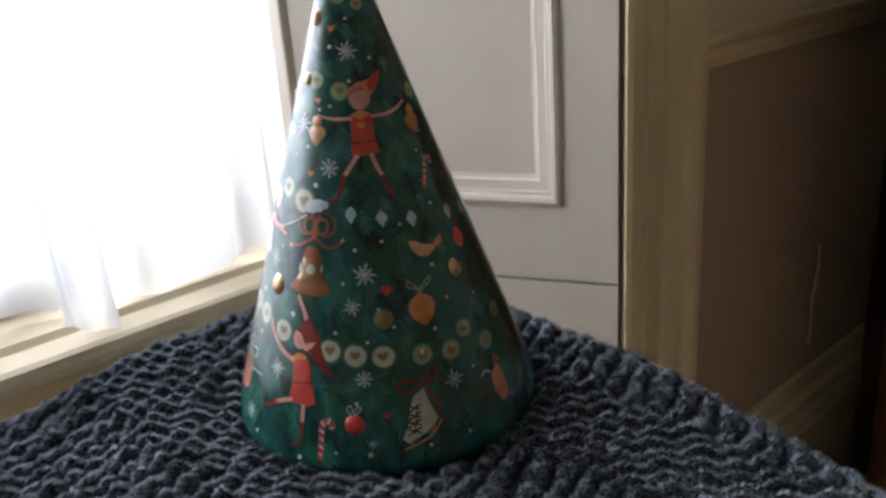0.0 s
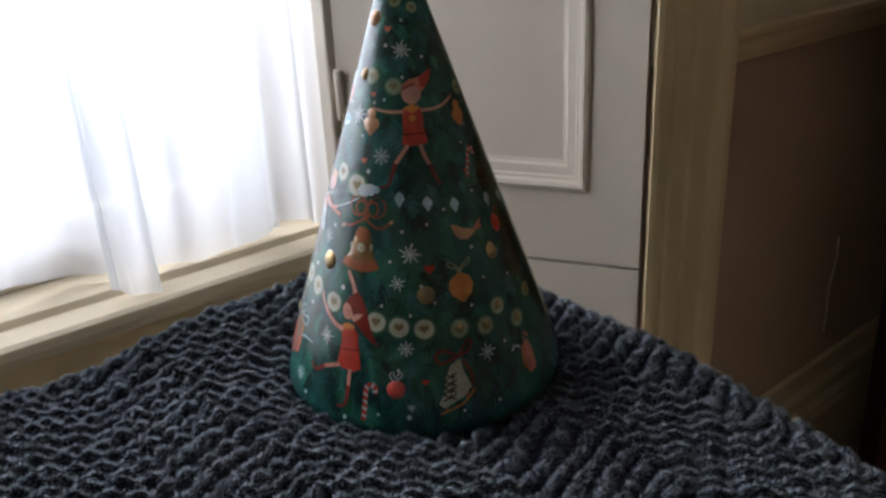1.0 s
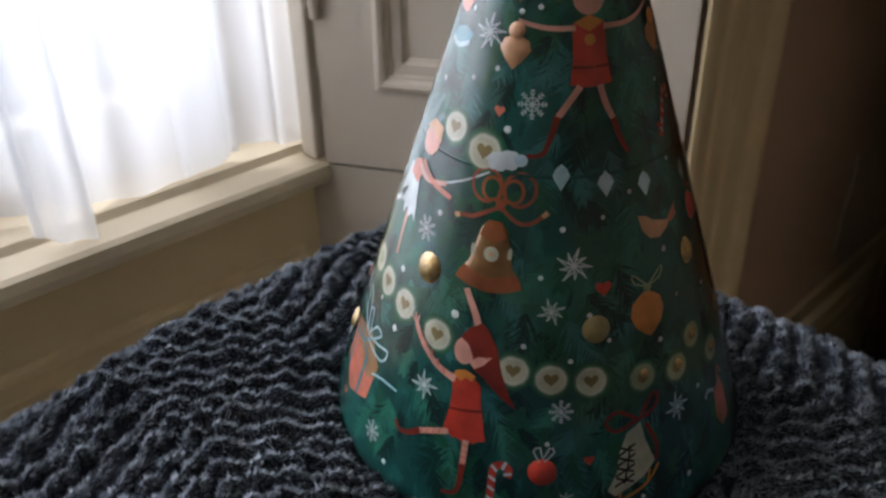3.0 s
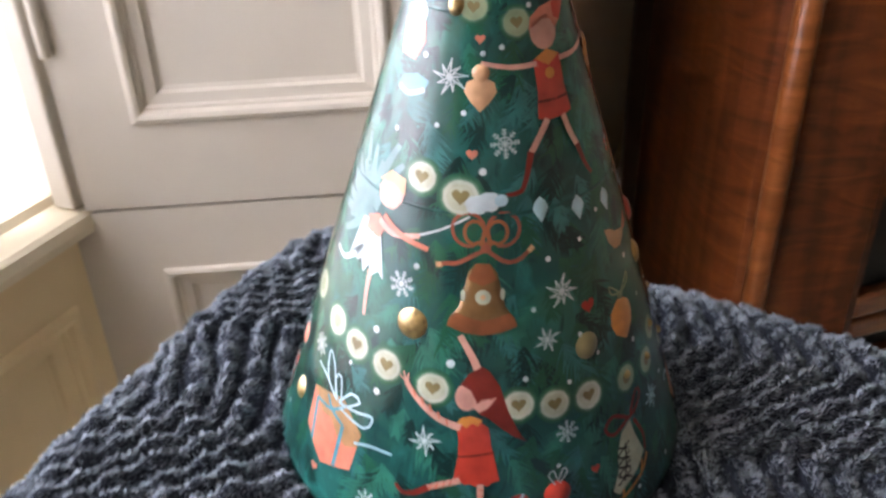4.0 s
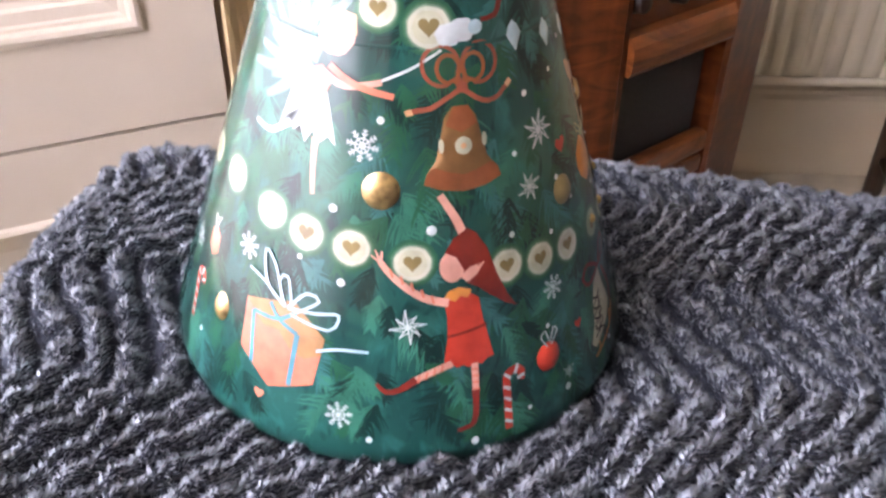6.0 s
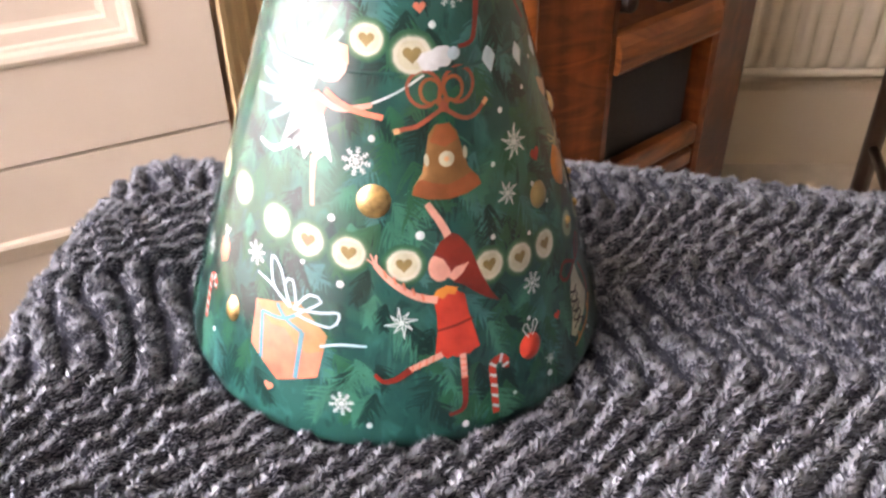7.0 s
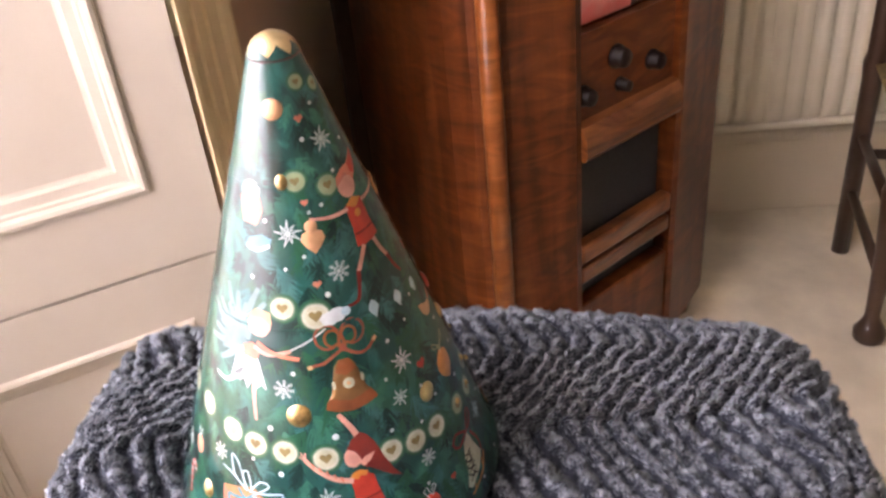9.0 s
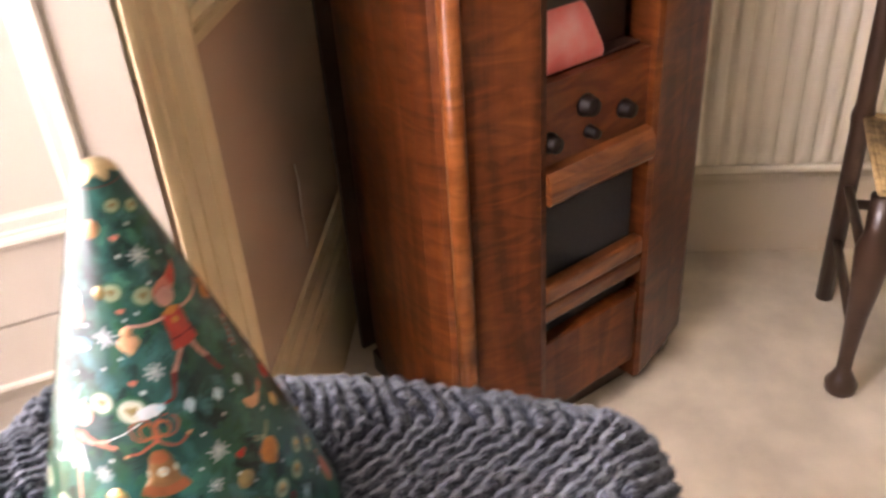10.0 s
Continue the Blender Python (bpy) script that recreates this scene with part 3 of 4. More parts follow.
sx, sy = grid_line(TX0, TX1, 0.0015, 0.25, 0.006), grid_line(TY0, TY1, 0.0013, 0.25, 0.006)
GX, GY = np.meshgrid(sx, sy, indexing="ij")


def fleece_at(SX, SY, lift=1.0):
    px, dx = drape(SX, TX0, TX1 + 0.007 - 0.40 * np.clip(0.02 - SY, 0, None) ** 2)
    py, dy = drape(SY, TY0, TY1, 0.035)
    sag = 0.004 * np.sin(SX * 13 + 1) * np.sin(SY * 11) + 0.003 * np.sin(SX * 25 + SY * 19)
    fade = np.clip((np.hypot(SX + 0.004, SY + 0.006) - 0.055) / 0.05, 0, 1)
    sag = sag * fade
    fold = 0.012 * np.sin(SY * 30 + 0.6) * np.clip(dx / 0.2, 0, 1), 0.012 * np.sin(SX * 27) * np.clip(dy / 0.2, 0, 1)
    h = ridge(SX, SY) * lift
    nx_, ny_ = np.clip(dx / 0.06, 0, 1), np.clip(dy / 0.06, 0, 1)
    sgx, sgy = np.sign(SX - (TX0 + TX1) / 2), np.sign(SY - (TY0 + TY1) / 2)
    away = np.hypot(SX - 0.001, SY + 0.004)
    flat = 1 - 0.75 * np.clip(1 - (away - 0.070) / 0.007, 0, 1)
    sag = sag - 0.0042 * np.clip(1 - (away - 0.076) / 0.030, 0, 1) ** 1.5
    h = h * flat
    up = np.maximum(0, 1 - nx_ - ny_)
    return (px + sgx * nx_ * h + sgx * np.abs(fold[0]), py + sgy * ny_ * h + sgy * np.abs(fold[1]), TOP - 0.0046 - dx - dy * np.where(dx > 0.05, 0.6, 1) + sag + h * np.maximum(up, 0.15))


PX, PY, PZ = fleece_at(GX, GY)
nxg, nyg = GX.shape
co = np.stack([PX, PY, PZ], -1).reshape(-1, 3)
idx = np.arange(nxg * nyg).reshape(nxg, nyg)
quads = np.stack([idx[:-1, :-1], idx[1:, :-1], idx[1:, 1:], idx[:-1, 1:]], -1).reshape(-1, 4)


def mesh_np(name, co_, polys, k):
    me_ = bpy.data.meshes.new(name)
    me_.vertices.add(len(co_))
    me_.vertices.foreach_set("co", co_.astype(np.float32).ravel())
    me_.loops.add(len(polys) * k)
    me_.loops.foreach_set("vertex_index", polys.astype(np.int32).ravel())
    me_.polygons.add(len(polys))
    me_.polygons.foreach_set("loop_start", np.arange(0, len(polys) * k, k, dtype=np.int32))
    me_.update(calc_edges=True)
    return me_


throw = thing("fleece_throw", Matrix.Identity(4), "grey-blue plush fleece throw with chevron ridges draped over the table", "throw")
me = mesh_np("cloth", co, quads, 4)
me.materials.append(FLEECESHADE)
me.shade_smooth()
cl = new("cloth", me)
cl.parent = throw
# pile: many fine strands, lying over towards the window's far side, in small tufts
rs = np.random.RandomState(4)
N = 1000000
SXr = rs.uniform(TX0 + 0.15, TX1 + 0.02, N)
SYr = rs.uniform(TY0 - 0.03, TY1 + 0.03, N)
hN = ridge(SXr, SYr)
# strands thin out in the grooves, so the shade-toned backing shows between ridges
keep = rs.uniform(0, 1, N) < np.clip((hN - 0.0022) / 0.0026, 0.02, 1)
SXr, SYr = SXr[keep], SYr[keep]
n_ = len(SXr)
bx, by, bz = fleece_at(SXr, SYr)
e_ = 0.0006
ax_, ay_, az_ = fleece_at(SXr + e_, SYr)
cx_, cy_, cz_ = fleece_at(SXr, SYr + e_)
nrm = np.cross(np.stack([ax_ - bx, ay_ - by, az_ - bz], -1), np.stack([cx_ - bx, cy_ - by, cz_ - bz], -1))
nrm /= np.linalg.norm(nrm, axis=1)[:, None] + 1e-12
tuft = np.stack([np.sin(SXr * 1300 + 3 * np.sin(SYr * 700)), np.sin(SYr * 1150 + 3 * np.sin(SXr * 800 + 1)), np.zeros(n_)], -1)
lean = nrm * 0.62 + tuft * 0.24 + rs.normal(0, 0.17, (n_, 3)) + np.array([0.34, -0.30, 0.0])
lean /= np.linalg.norm(lean, axis=1)[:, None]
near = np.clip((np.hypot(SXr - 0.001, SYr + 0.004) - 0.074) / 0.006, 0.2, 1)
ln = rs.uniform(0.0013, 0.0034, n_) * near
base = np.stack([bx, by, bz - 0.0003], -1)
tipv = base + lean * ln[:, None]
ang = rs.uniform(0, 6.283, n_)
wv = np.stack([np.cos(ang), np.sin(ang), np.zeros(n_)], -1) * rs.uniform(0.00018, 0.00036, n_)[:, None]
co = np.stack([base - wv, base + wv, tipv], 1).reshape(-1, 3)
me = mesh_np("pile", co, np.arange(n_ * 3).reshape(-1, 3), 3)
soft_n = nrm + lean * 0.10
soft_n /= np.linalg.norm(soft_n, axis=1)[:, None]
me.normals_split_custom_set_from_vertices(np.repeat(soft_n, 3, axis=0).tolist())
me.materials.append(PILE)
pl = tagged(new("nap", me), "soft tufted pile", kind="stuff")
pl.parent = throw

# ---- cone tin ----
TC = Vector((0.0014, -0.0044, TOP + 0.0006))
axis = Vector((-0.036, -0.035, 1)).normalized()
TM = Matrix.Translation(TC) @ Vector((0, 0, 1)).rotation_difference(axis).to_matrix().to_4x4()
R0, SLOPE = 0.0785, 0.3345


def tin_r(h):
    return R0 - SLOPE * h


tin = thing("cone_tin", TM, "green printed conical biscuit tin shaped like a decorated fir tree", "tin")
dome = [(0.0095, 0.2062), (0.0092, 0.2073), (0.0084, 0.2089), (0.0072, 0.2104), (0.0057, 0.2118), (0.0037, 0.2128), (0.0015, 0.2134), (0.0003, 0.21345)]
prof = [(R0 - 0.010, -0.0070), (R0 - 0.0052, -0.0068), (R0 - 0.0044, -0.0060), (R0 - 0.0046, -0.0052), (R0 - 0.0034, -0.0044), (R0 - 0.0010, -0.0010), (tin_r(0.0035) - 0.0002, 0.0035)] + [(tin_r(h), h) for h in np.linspace(0.008, 0.2054, 26)] + dome
tin_body = part("body", revolve(prof, 128), TIN, tin, smooth=True)
for hs in (0.1105, 0.1635):
    part("seam", revolve([(tin_r(hs) - 0.0001, hs - 0.0007), (tin_r(hs) + 0.00022, hs - 0.0002), (tin_r(hs) + 0.0001, hs + 0.0003), (tin_r(hs) - 0.0001, hs + 0.0007)], 96, False), TIN, tin, smooth=True)
# gold tip with a pointed lower edge
cap = bmesh.new()
hd, rd = [q[1] for q in dome], [q[0] for q in dome]
rows_ = []
for j in range(21):
    row = []
    for i in range(42):
        a = 2 * math.pi * i / 42
        low = 0.2071 + 0.0036 * abs((i / 6) % 1.0 - 0.5) * 2
        h = low + (0.21342 - low) * (1 - (1 - j / 20) ** 2)
        r = float(np.interp(h, hd, rd)) + 0.00022
        row.append(cap.verts.new((r * math.cos(a), r * math.sin(a), h + 0.0001)))
    rows_.append(row)
for j in range(20):
    for i in range(42):
        k = (i + 1) % 42
        cap.faces.new((rows_[j][i], rows_[j][k], rows_[j + 1][k], rows_[j + 1][i]))
cap.faces.new(rows_[20])
part("cap", cap, GOLD, tin_body, "gold star print over the domed tip", True)
part("rim", revolve([(tin_r(0.2055), 0.2055), (0.0099, 0.2057), (0.0099, 0.2060), (0.0095, 0.2063)], 40, False), DARKW, tin, "thin dark joint under the gold tip", True)


# ---- printed decoration of the tin ----
def ink(name, col, rough=0.32, metal=0.0, var=0.16):
    return lacquer(mat(name, col, rough, metal=metal, var=var, scale=140, coat=1.0, spec=0.2))


WHITE = ink("ink_white", (0.56, 0.63, 0.65))
BLUEW = ink("ink_pale_blue", (0.42, 0.60, 0.68))
CREAMI = ink("ink_cream", (0.48, 0.48, 0.36))
OLIVE = ink("ink_olive", (0.22, 0.17, 0.07))
HALO = ink("ink_halo", (0.30, 0.36, 0.22))
GLOWG = ink("ink_yellow_green", (0.020, 0.105, 0.060))
GLOWH = ink("ink_glow_green", (0.045, 0.140, 0.075))
GLOWI = ink("ink_glow_pale", (0.15, 0.24, 0.17))
WHITEC = ink("ink_warm_white", (0.52, 0.53, 0.43))
RED = ink("ink_red", (0.52, 0.05, 0.028))
DRED = ink("ink_dark_red", (0.20, 0.022, 0.014))
CORAL = ink("ink_coral", (0.62, 0.19, 0.12))
PEACH = ink("ink_peach", (0.66, 0.36, 0.19))
ORANGE = ink("ink_orange", (0.62, 0.23, 0.045))
SKIN = ink("ink_pink", (0.66, 0.33, 0.26))
BROWN = ink("ink_bell_brown", (0.33, 0.105, 0.040), 0.36, 0.35)
BELLO = ink("ink_bell_olive", (0.26, 0.135, 0.050), 0.36, 0.45)
GOLDI = mat("ink_gold", (0.58, 0.39, 0.15), 0.30, metal=0.7, var=0.28, scale=420)
lacquer(GOLDI)
STEEL = ink("ink_blue", (0.08, 0.27, 0.34))
BLACKI = ink("ink_black", (0.02, 0.014, 0.012))
SPRIG1 = ink("ink_fir_light", (0.028, 0.160, 0.110))
TANI = ink("ink_tan", (0.40, 0.215, 0.095))
CORD = ink("ink_cord", (0.31, 0.080, 0.045))
MIST = ink("ink_mist", (0.11, 0.21, 0.21))
SPRIG2 = ink("ink_fir_blue", (0.030, 0.150, 0.145))
SPRIG4 = ink("ink_fir_green", (0.012, 0.095, 0.050))
SPRIG3 = ink("ink_fir_dark", (0.004, 0.030, 0.026))
LID = 119.0          # the sections above the joint sit turned a little against the body
COSA, SINA = math.cos(math.atan(SLOPE)), math.sin(math.atan(SLOPE))


class Print:
    """A flat printed motif, drawn in millimetres (right, up), then laid on the tin's side at an angle and a height."""

    def __init__(self):
        self.v, self.f, self.m, self.mats = [], [], [], []
        self.layer = 0
        self.top = 0.0

    def mi(self, material):
        if material not in self.mats:
            self.mats.append(material)
        return self.mats.index(material)

    def blob(self, outline, material, centre=None, bulge=0.0, rings=3):
        self.layer += 1
        n = len(outline)
        cx, cy = centre or (sum(p[0] for p in outline) / n, sum(p[1] for p in outline) / n)
        big = max(math.hypot(x - cx, y - cy) for x, y in outline)
        rings = max(rings, int(big / 2.5) + 1)
        dense = []
        for i in range(n):
            (x0, y0), (x1, y1) = outline[i], outline[(i + 1) % n]
            k = max(1, int(math.hypot(x1 - x0, y1 - y0) / 2.2))
            dense += [(x0 + (x1 - x0) * j / k, y0 + (y1 - y0) * j / k) for j in range(k)]
        n = len(dense)
        b0 = len(self.v)
        low = self.top
        self.top = low + 0.8 * bulge
        self.v.append((cx, cy, self.layer, low + bulge))
        for r in range(1, rings + 1):
            f = r / rings
            for x, y in dense:
                self.v.append((cx + (x - cx) * f, cy + (y - cy) * f, self.layer, low + bulge * math.sqrt(max(0, 1 - f * f))))
        k = self.mi(material)
        for i in range(n):
            j = (i + 1) % n
            self.f.append((b0, b0 + 1 + i, b0 + 1 + j))
            self.m.append(k)
            for r in range(rings - 1):
                a = b0 + 1 + r * n
                self.f.append((a + i, a + n + i, a + n + j, a + j))
                self.m.append(k)
        return self

    def disc(self, x, y, rx, ry, material, bulge=0.0, n=20, wob=0.0):
        return self.blob([(x + rx * math.cos(6.2832 * i / n) * (1 + wob * math.sin(i * 2.7)), y + ry * math.sin(6.2832 * i / n) * (1 + wob * math.cos(i * 1.9))) for i in range(n)], material, (x, y), bulge)

    def stroke(self, pts, w, material, taper=1.0, step=1.6, up=True):
        """A ribbon along a smooth line through pts; w its width, taper the end's share of it."""
        if up:
            self.layer += 1
        dense = []
        for i in range(len(pts) - 1):
            p0, p1, p2, p3 = pts[max(i - 1, 0)], pts[i], pts[i + 1], pts[min(i + 2, len(pts) - 1)]
            k = max(2, int(math.hypot(p2[0] - p1[0], p2[1] - p1[1]) / step))
            for j in range(k):
                t = j / k
                dense.append(tuple(0.5 * (2 * p1[c] + (p2[c] - p0[c]) * t + (2 * p0[c] - 5 * p1[c] + 4 * p2[c] - p3[c]) * t * t + (3 * p1[c] - p0[c] - 3 * p2[c] + p3[c]) * t ** 3) for c in (0, 1)))
        dense.append(pts[-1])
        b0, n, k = len(self.v), len(dense), self.mi(material)
        for i, (x, y) in enumerate(dense):
            x0, y0 = dense[max(i - 1, 0)]
            x1, y1 = dense[min(i + 1, n - 1)]
            L = math.hypot(x1 - x0, y1 - y0) or 1
            h = 0.5 * w * (1 + (taper - 1) * i / (n - 1))
            for s in (1, -1):
                self.v.append((x - s * h * (y1 - y0) / L, y + s * h * (x1 - x0) / L, self.layer, self.top))
        for i in range(n - 1):
            a = b0 + 2 * i
            self.f.append((a + 1, a + 3, a + 2, a))
            self.m.append(k)
        return self

    def lay(self, name, deg, h, label="", turn=0.0, size=1.0, base=0.10, lift=0.03, parent=None):
        c, s = math.cos(radians(turn)) * size, math.sin(radians(turn)) * size
        deg -= 6.0 if h > LID else 0.0
        h = 1.034 * h - 2.6
        out = []
        for a, b, lay_, bul in self.v:
            x, y = (a * c - b * s) / 1000, (a * s + b * c) / 1000
            hh = max(h / 1000 + y * COSA, 0.0030)
            r = tin_r(hh)
            th = radians(deg) + x / max(r, 0.006)
            o = (base + lift * lay_ + bul * size) / 1000
            out.append(((r + o * COSA) * math.cos(th), (r + o * COSA) * math.sin(th), hh + o * SINA))
        me_ = bpy.data.meshes.new(name)
        me_.from_pydata(out, [], self.f)
        for m_ in self.mats:
            me_.materials.append(m_)
        me_.polygons.foreach_set("material_index", self.m)
        me_.shade_smooth()
        ob = new(name, me_)
        ob.parent = parent or tin
        return tagged(ob, label)


def heart(p, x, y, s, material, bulge=0.0):
    pts = []
    for i in range(24):
        t = 6.2832 * i / 24
        pts.append((x + s * 0.06 * 16 * math.sin(t) ** 3, y + s * 0.06 * (13 * math.cos(t) - 5 * math.cos(2 * t) - 2 * math.cos(3 * t) - math.cos(4 * t))))
    return p.blob(pts, material, (x, y + 0.1 * s), bulge)


def flake(s, arms, kind, material=None):
    p = Print()
    material = material or WHITE
    p.layer = 1
    for i in range(arms):
        a = 6.2832 * i / arms + 0.2
        ca, sa = math.cos(a), math.sin(a)
        L = s * (1 if kind != "star" or i % 2 == 0 else 0.78)
        p.stroke([(0, 0), (L * ca, L * sa)], s * 0.10, material, 0.7, up=False)
        if kind == "wheel":
            for f, q in ((0.62, 0.24), (0.86, 0.18)):
                for sg in (1, -1):
                    p.stroke([(f * L * ca, f * L * sa), (f * L * ca + q * s * math.cos(a + sg * 0.9), f * L * sa + q * s * math.sin(a + sg * 0.9))], s * 0.10, material, 0.8, up=False)
        else:
            b_ = a + 6.2832 / arms
            p.stroke([(L * ca * 0.95, L * sa * 0.95), (0.3 * s * math.cos(b_), 0.3 * s * math.sin(b_))], s * 0.06, material, 1.0, up=False)
    if kind == "wheel":
        ring = [(0.45 * s * math.cos(6.2832 * i / 12), 0.45 * s * math.sin(6.2832 * i / 12)) for i in range(13)]
        p.stroke(ring, s * 0.09, material, up=False)
    return p


def light(p, s, heartish=True, dim=False):
    for g, m_ in ((6.9, GLOWG), (6.1, GLOWH), (5.5, GLOWI)):
        p.disc(0, 0, g * s, g * 0.97 * s, m_, n=22, wob=0.02)
    p.disc(0, 0, 5.0 * s, 4.8 * s, HALO if dim else WHITEC, n=22, wob=0.02).disc(0, 0, 3.9 * s, 3.8 * s, HALO if dim else CREAMI, n=20, wob=0.04)
    if heartish:
        heart(p, 0, 0.2 * s, 2.6 * s, OLIVE)
    else:
        p.disc(0, 0, 2.3 * s, 2.4 * s, OLIVE if dim else HALO, n=14)
    return p


# fir needles printed all over
rg = random.Random(21)
for i in range(520):
    p = Print()
    p.layer = 0
    L = rg.uniform(10, 22)
    m_ = rg.choice((SPRIG1, SPRIG4, SPRIG4, SPRIG2, SPRIG3, SPRIG3))
    bend = rg.uniform(-0.25, 0.25)
    for k in range(15):
        f = k / 14
        for sg in (1, -1):
            q = L * 0.45 * (1 - 0.5 * f) * rg.uniform(0.75, 1.2)
            a = sg * rg.uniform(0.35, 0.8)
            y = -L * f * 0.7
            x = bend * L * f * f
            p.stroke([(x, y), (x + q * math.sin(a) * 0.6, y - q * math.cos(a) * 0.5), (x + q * math.sin(a), y - q * math.cos(a))], rg.uniform(0.55, 0.95), m_, 0.2, 3.0, up=False)
    hh = 8 + 178 * rg.random() ** 1.35
    p.lay("fir_sprig", rg.uniform(80, 320), hh + 8, turn=rg.uniform(-50, 50), size=min(1.0, 0.35 + tin_r(hh / 1000) / 0.07), base=0.015 + 0.0002 * i, lift=0)

# garland lights, lower and upper
for d, h, s, hs in ((109, 66.9, 0.95, 0), (127, 67.5, 1, 0), (145, 64.7, 1, 0), (157, 62.6, 1, 1), (170, 61.4, 1, 1), (186, 58.6, 1, 1), (211.5, 54.4, 0.95, 1), (222.5, 52.6, 0.95, 1), (234, 51.6, 0.95, 1)):
    light(Print(), s, bool(hs)).lay("garland_light", d, h, "glowing cream garland light")
for d, h, s in ((250, 49.5, 0.85), (263, 47.6, 0.85), (272, 54.0, 0.8), (282, 43.8, 0.85), (296, 52, 0.8)):
    q = light(Print(), s, False, True)
    q.disc(0.8 * s, 1.2 * s, 1.7 * s, 1.9 * s, GOLDI, 1.2)
    q.lay("garland_light", d, h, "dim gold garland light")
for d, h, s in ((173, 117.7, 0.9), (191, 114, 1.05), (198, 162.2, 0.72), (226, 158.2, 0.74), (228, 194, 0.52), (262, 191, 0.5), (306, 153, 0.7)):
    light(Print(), s, True, h > 150).lay("garland_light", d, h, "glowing cream garland light")
p = Print()
p.disc(-2.4, -0.2, 4.0, 3.3, WHITE, 0.2, wob=0.06).disc(1.6, 0.5, 3.4, 2.9, WHITE, 0.2, wob=0.06).disc(5.0, 0.9, 1.9, 1.8, BLUEW, 0.1)
p.lay("cloud_puff", 200.5, 112.6, "small white cloud puff")

# snowflakes, dots, hearts
for d, h, s, ar, kd in ((171, 86.7, 4.2, 8, "wheel"), (229, 85.4, 5.6, 9, "star"), (222, 72.5, 4.4, 8, "star"), (139, 52.4, 4.0, 8, "wheel"), (185, 41.8, 5.2, 8, "star"), (225.5, 43.0, 3.8, 8, "wheel"), (170, 15.6, 4.0, 8, "wheel"),
                        (216, 128.2, 4.2, 8, "wheel"), (187, 144.6, 5.4, 9, "star"), (236, 173.6, 4.8, 9, "star"), (261, 35.5, 5.2, 8, "star"), (112, 40, 4.0, 8, "wheel"), (281, 78, 3.0, 6, "star"), (227, 16, 2.6, 6, "star")):
    flake(s, ar, kd, BLUEW if d > 250 else WHITE).lay("snowflake", d, h, "white line snowflake", turn=rg.uniform(-20, 20), base=0.14)
for d, h, s in ((201, 125.5, 1.8), (239, 78.3, 2.7), (150, 14.1, 1.9), (233, 27.5, 1.8), (99, 44, 2.0), (216, 182.5, 1.7), (203, 154.6, 1.5), (276, 117.6, 1.6), (292, 95, 1.4)):
    heart(Print(), 0, 0, s, CORAL if d < 230 else RED).lay("heart", d, h, "small coral heart")
dots = [(206, 121, 1.1), (164, 70.5, 1.2), (191, 66.8, 1.4), (168, 52, 1.2), (214, 62, 0.9), (177, 9.5, 1.0), (200, 7.5, 1.2), (176, 93, 1.0), (225, 95.5, 0.9), (218, 82, 0.8), (234, 71, 0.8), (222, 33, 0.8), (226, 11.5, 1.2), (126, 18, 0.9),
        (240, 98, 0.7), (252, 103.5, 0.7), (205, 151, 0.8), (216, 152.5, 0.8), (170, 149, 0.9), (214, 175.5, 0.9), (239, 186, 0.7), (236, 162, 0.8), (265, 84, 1.0), (258, 58.5, 0.9), (268, 69, 0.8), (271, 37, 0.9), (262, 12, 1.0), (247, 12, 0.8), (285, 65, 0.8), (278, 118, 0.7),
        (285, 130, 0.7), (240, 63, 0.7), (276, 108, 0.7), (228, 58, 0.8), (214, 12, 0.7), (156, 56, 0.8), (183, 132, 0.8), (196, 136, 0.8), (263, 170, 0.7), (296, 137, 0.6), (209, 20, 0.6), (160, 128, 0.9)]
for d, h, s in dots:
    Print().disc(0, 0, s, s, WHITE, 0.15, 10).lay("snow_dot", d, h, "small white dot")

# baubles
for d, h, rx, ry, mt, lb in ((177, 76.4, 5.0, 5.0, GOLDI, "round gold bauble"), (236, 66.8, 4.4, 4.4, OLIVE, "dark gold bauble"), (133, 30.5, 3.6, 4.6, GOLDI, "oval gold bauble"), (278, 79, 3.2, 4.5, GOLDI, "oval gold bauble"), (160, 84, 0.1, 0.1, GOLDI, ""),
                             (184, 186.6, 3.9, 3.9, PEACH, "pale gold bauble"), (186, 162.4, 2.4, 3.0, GOLDI, "oval gold bauble"), (289, 89.4, 3.4, 5.0, RED, "red oval bauble"), (221, 24.2, 4.6, 4.6, RED, "red bauble"), (174, 119.8, 0.1, 0.1, WHITE, "")):
    if rx > 1:
        q = Print().disc(0, 0, rx, ry, mt, 1.5, 26)
        if mt is RED and h < 40:
            q.stroke([(-1, ry - 0.5), (-3, ry + 3), (-1, ry + 4.5), (0, ry + 0.5), (2, ry + 4.5), (3.4, ry + 3), (0.5, ry - 0.3)], 0.5, WHITE)
        q.lay("bauble", d, h, lb)
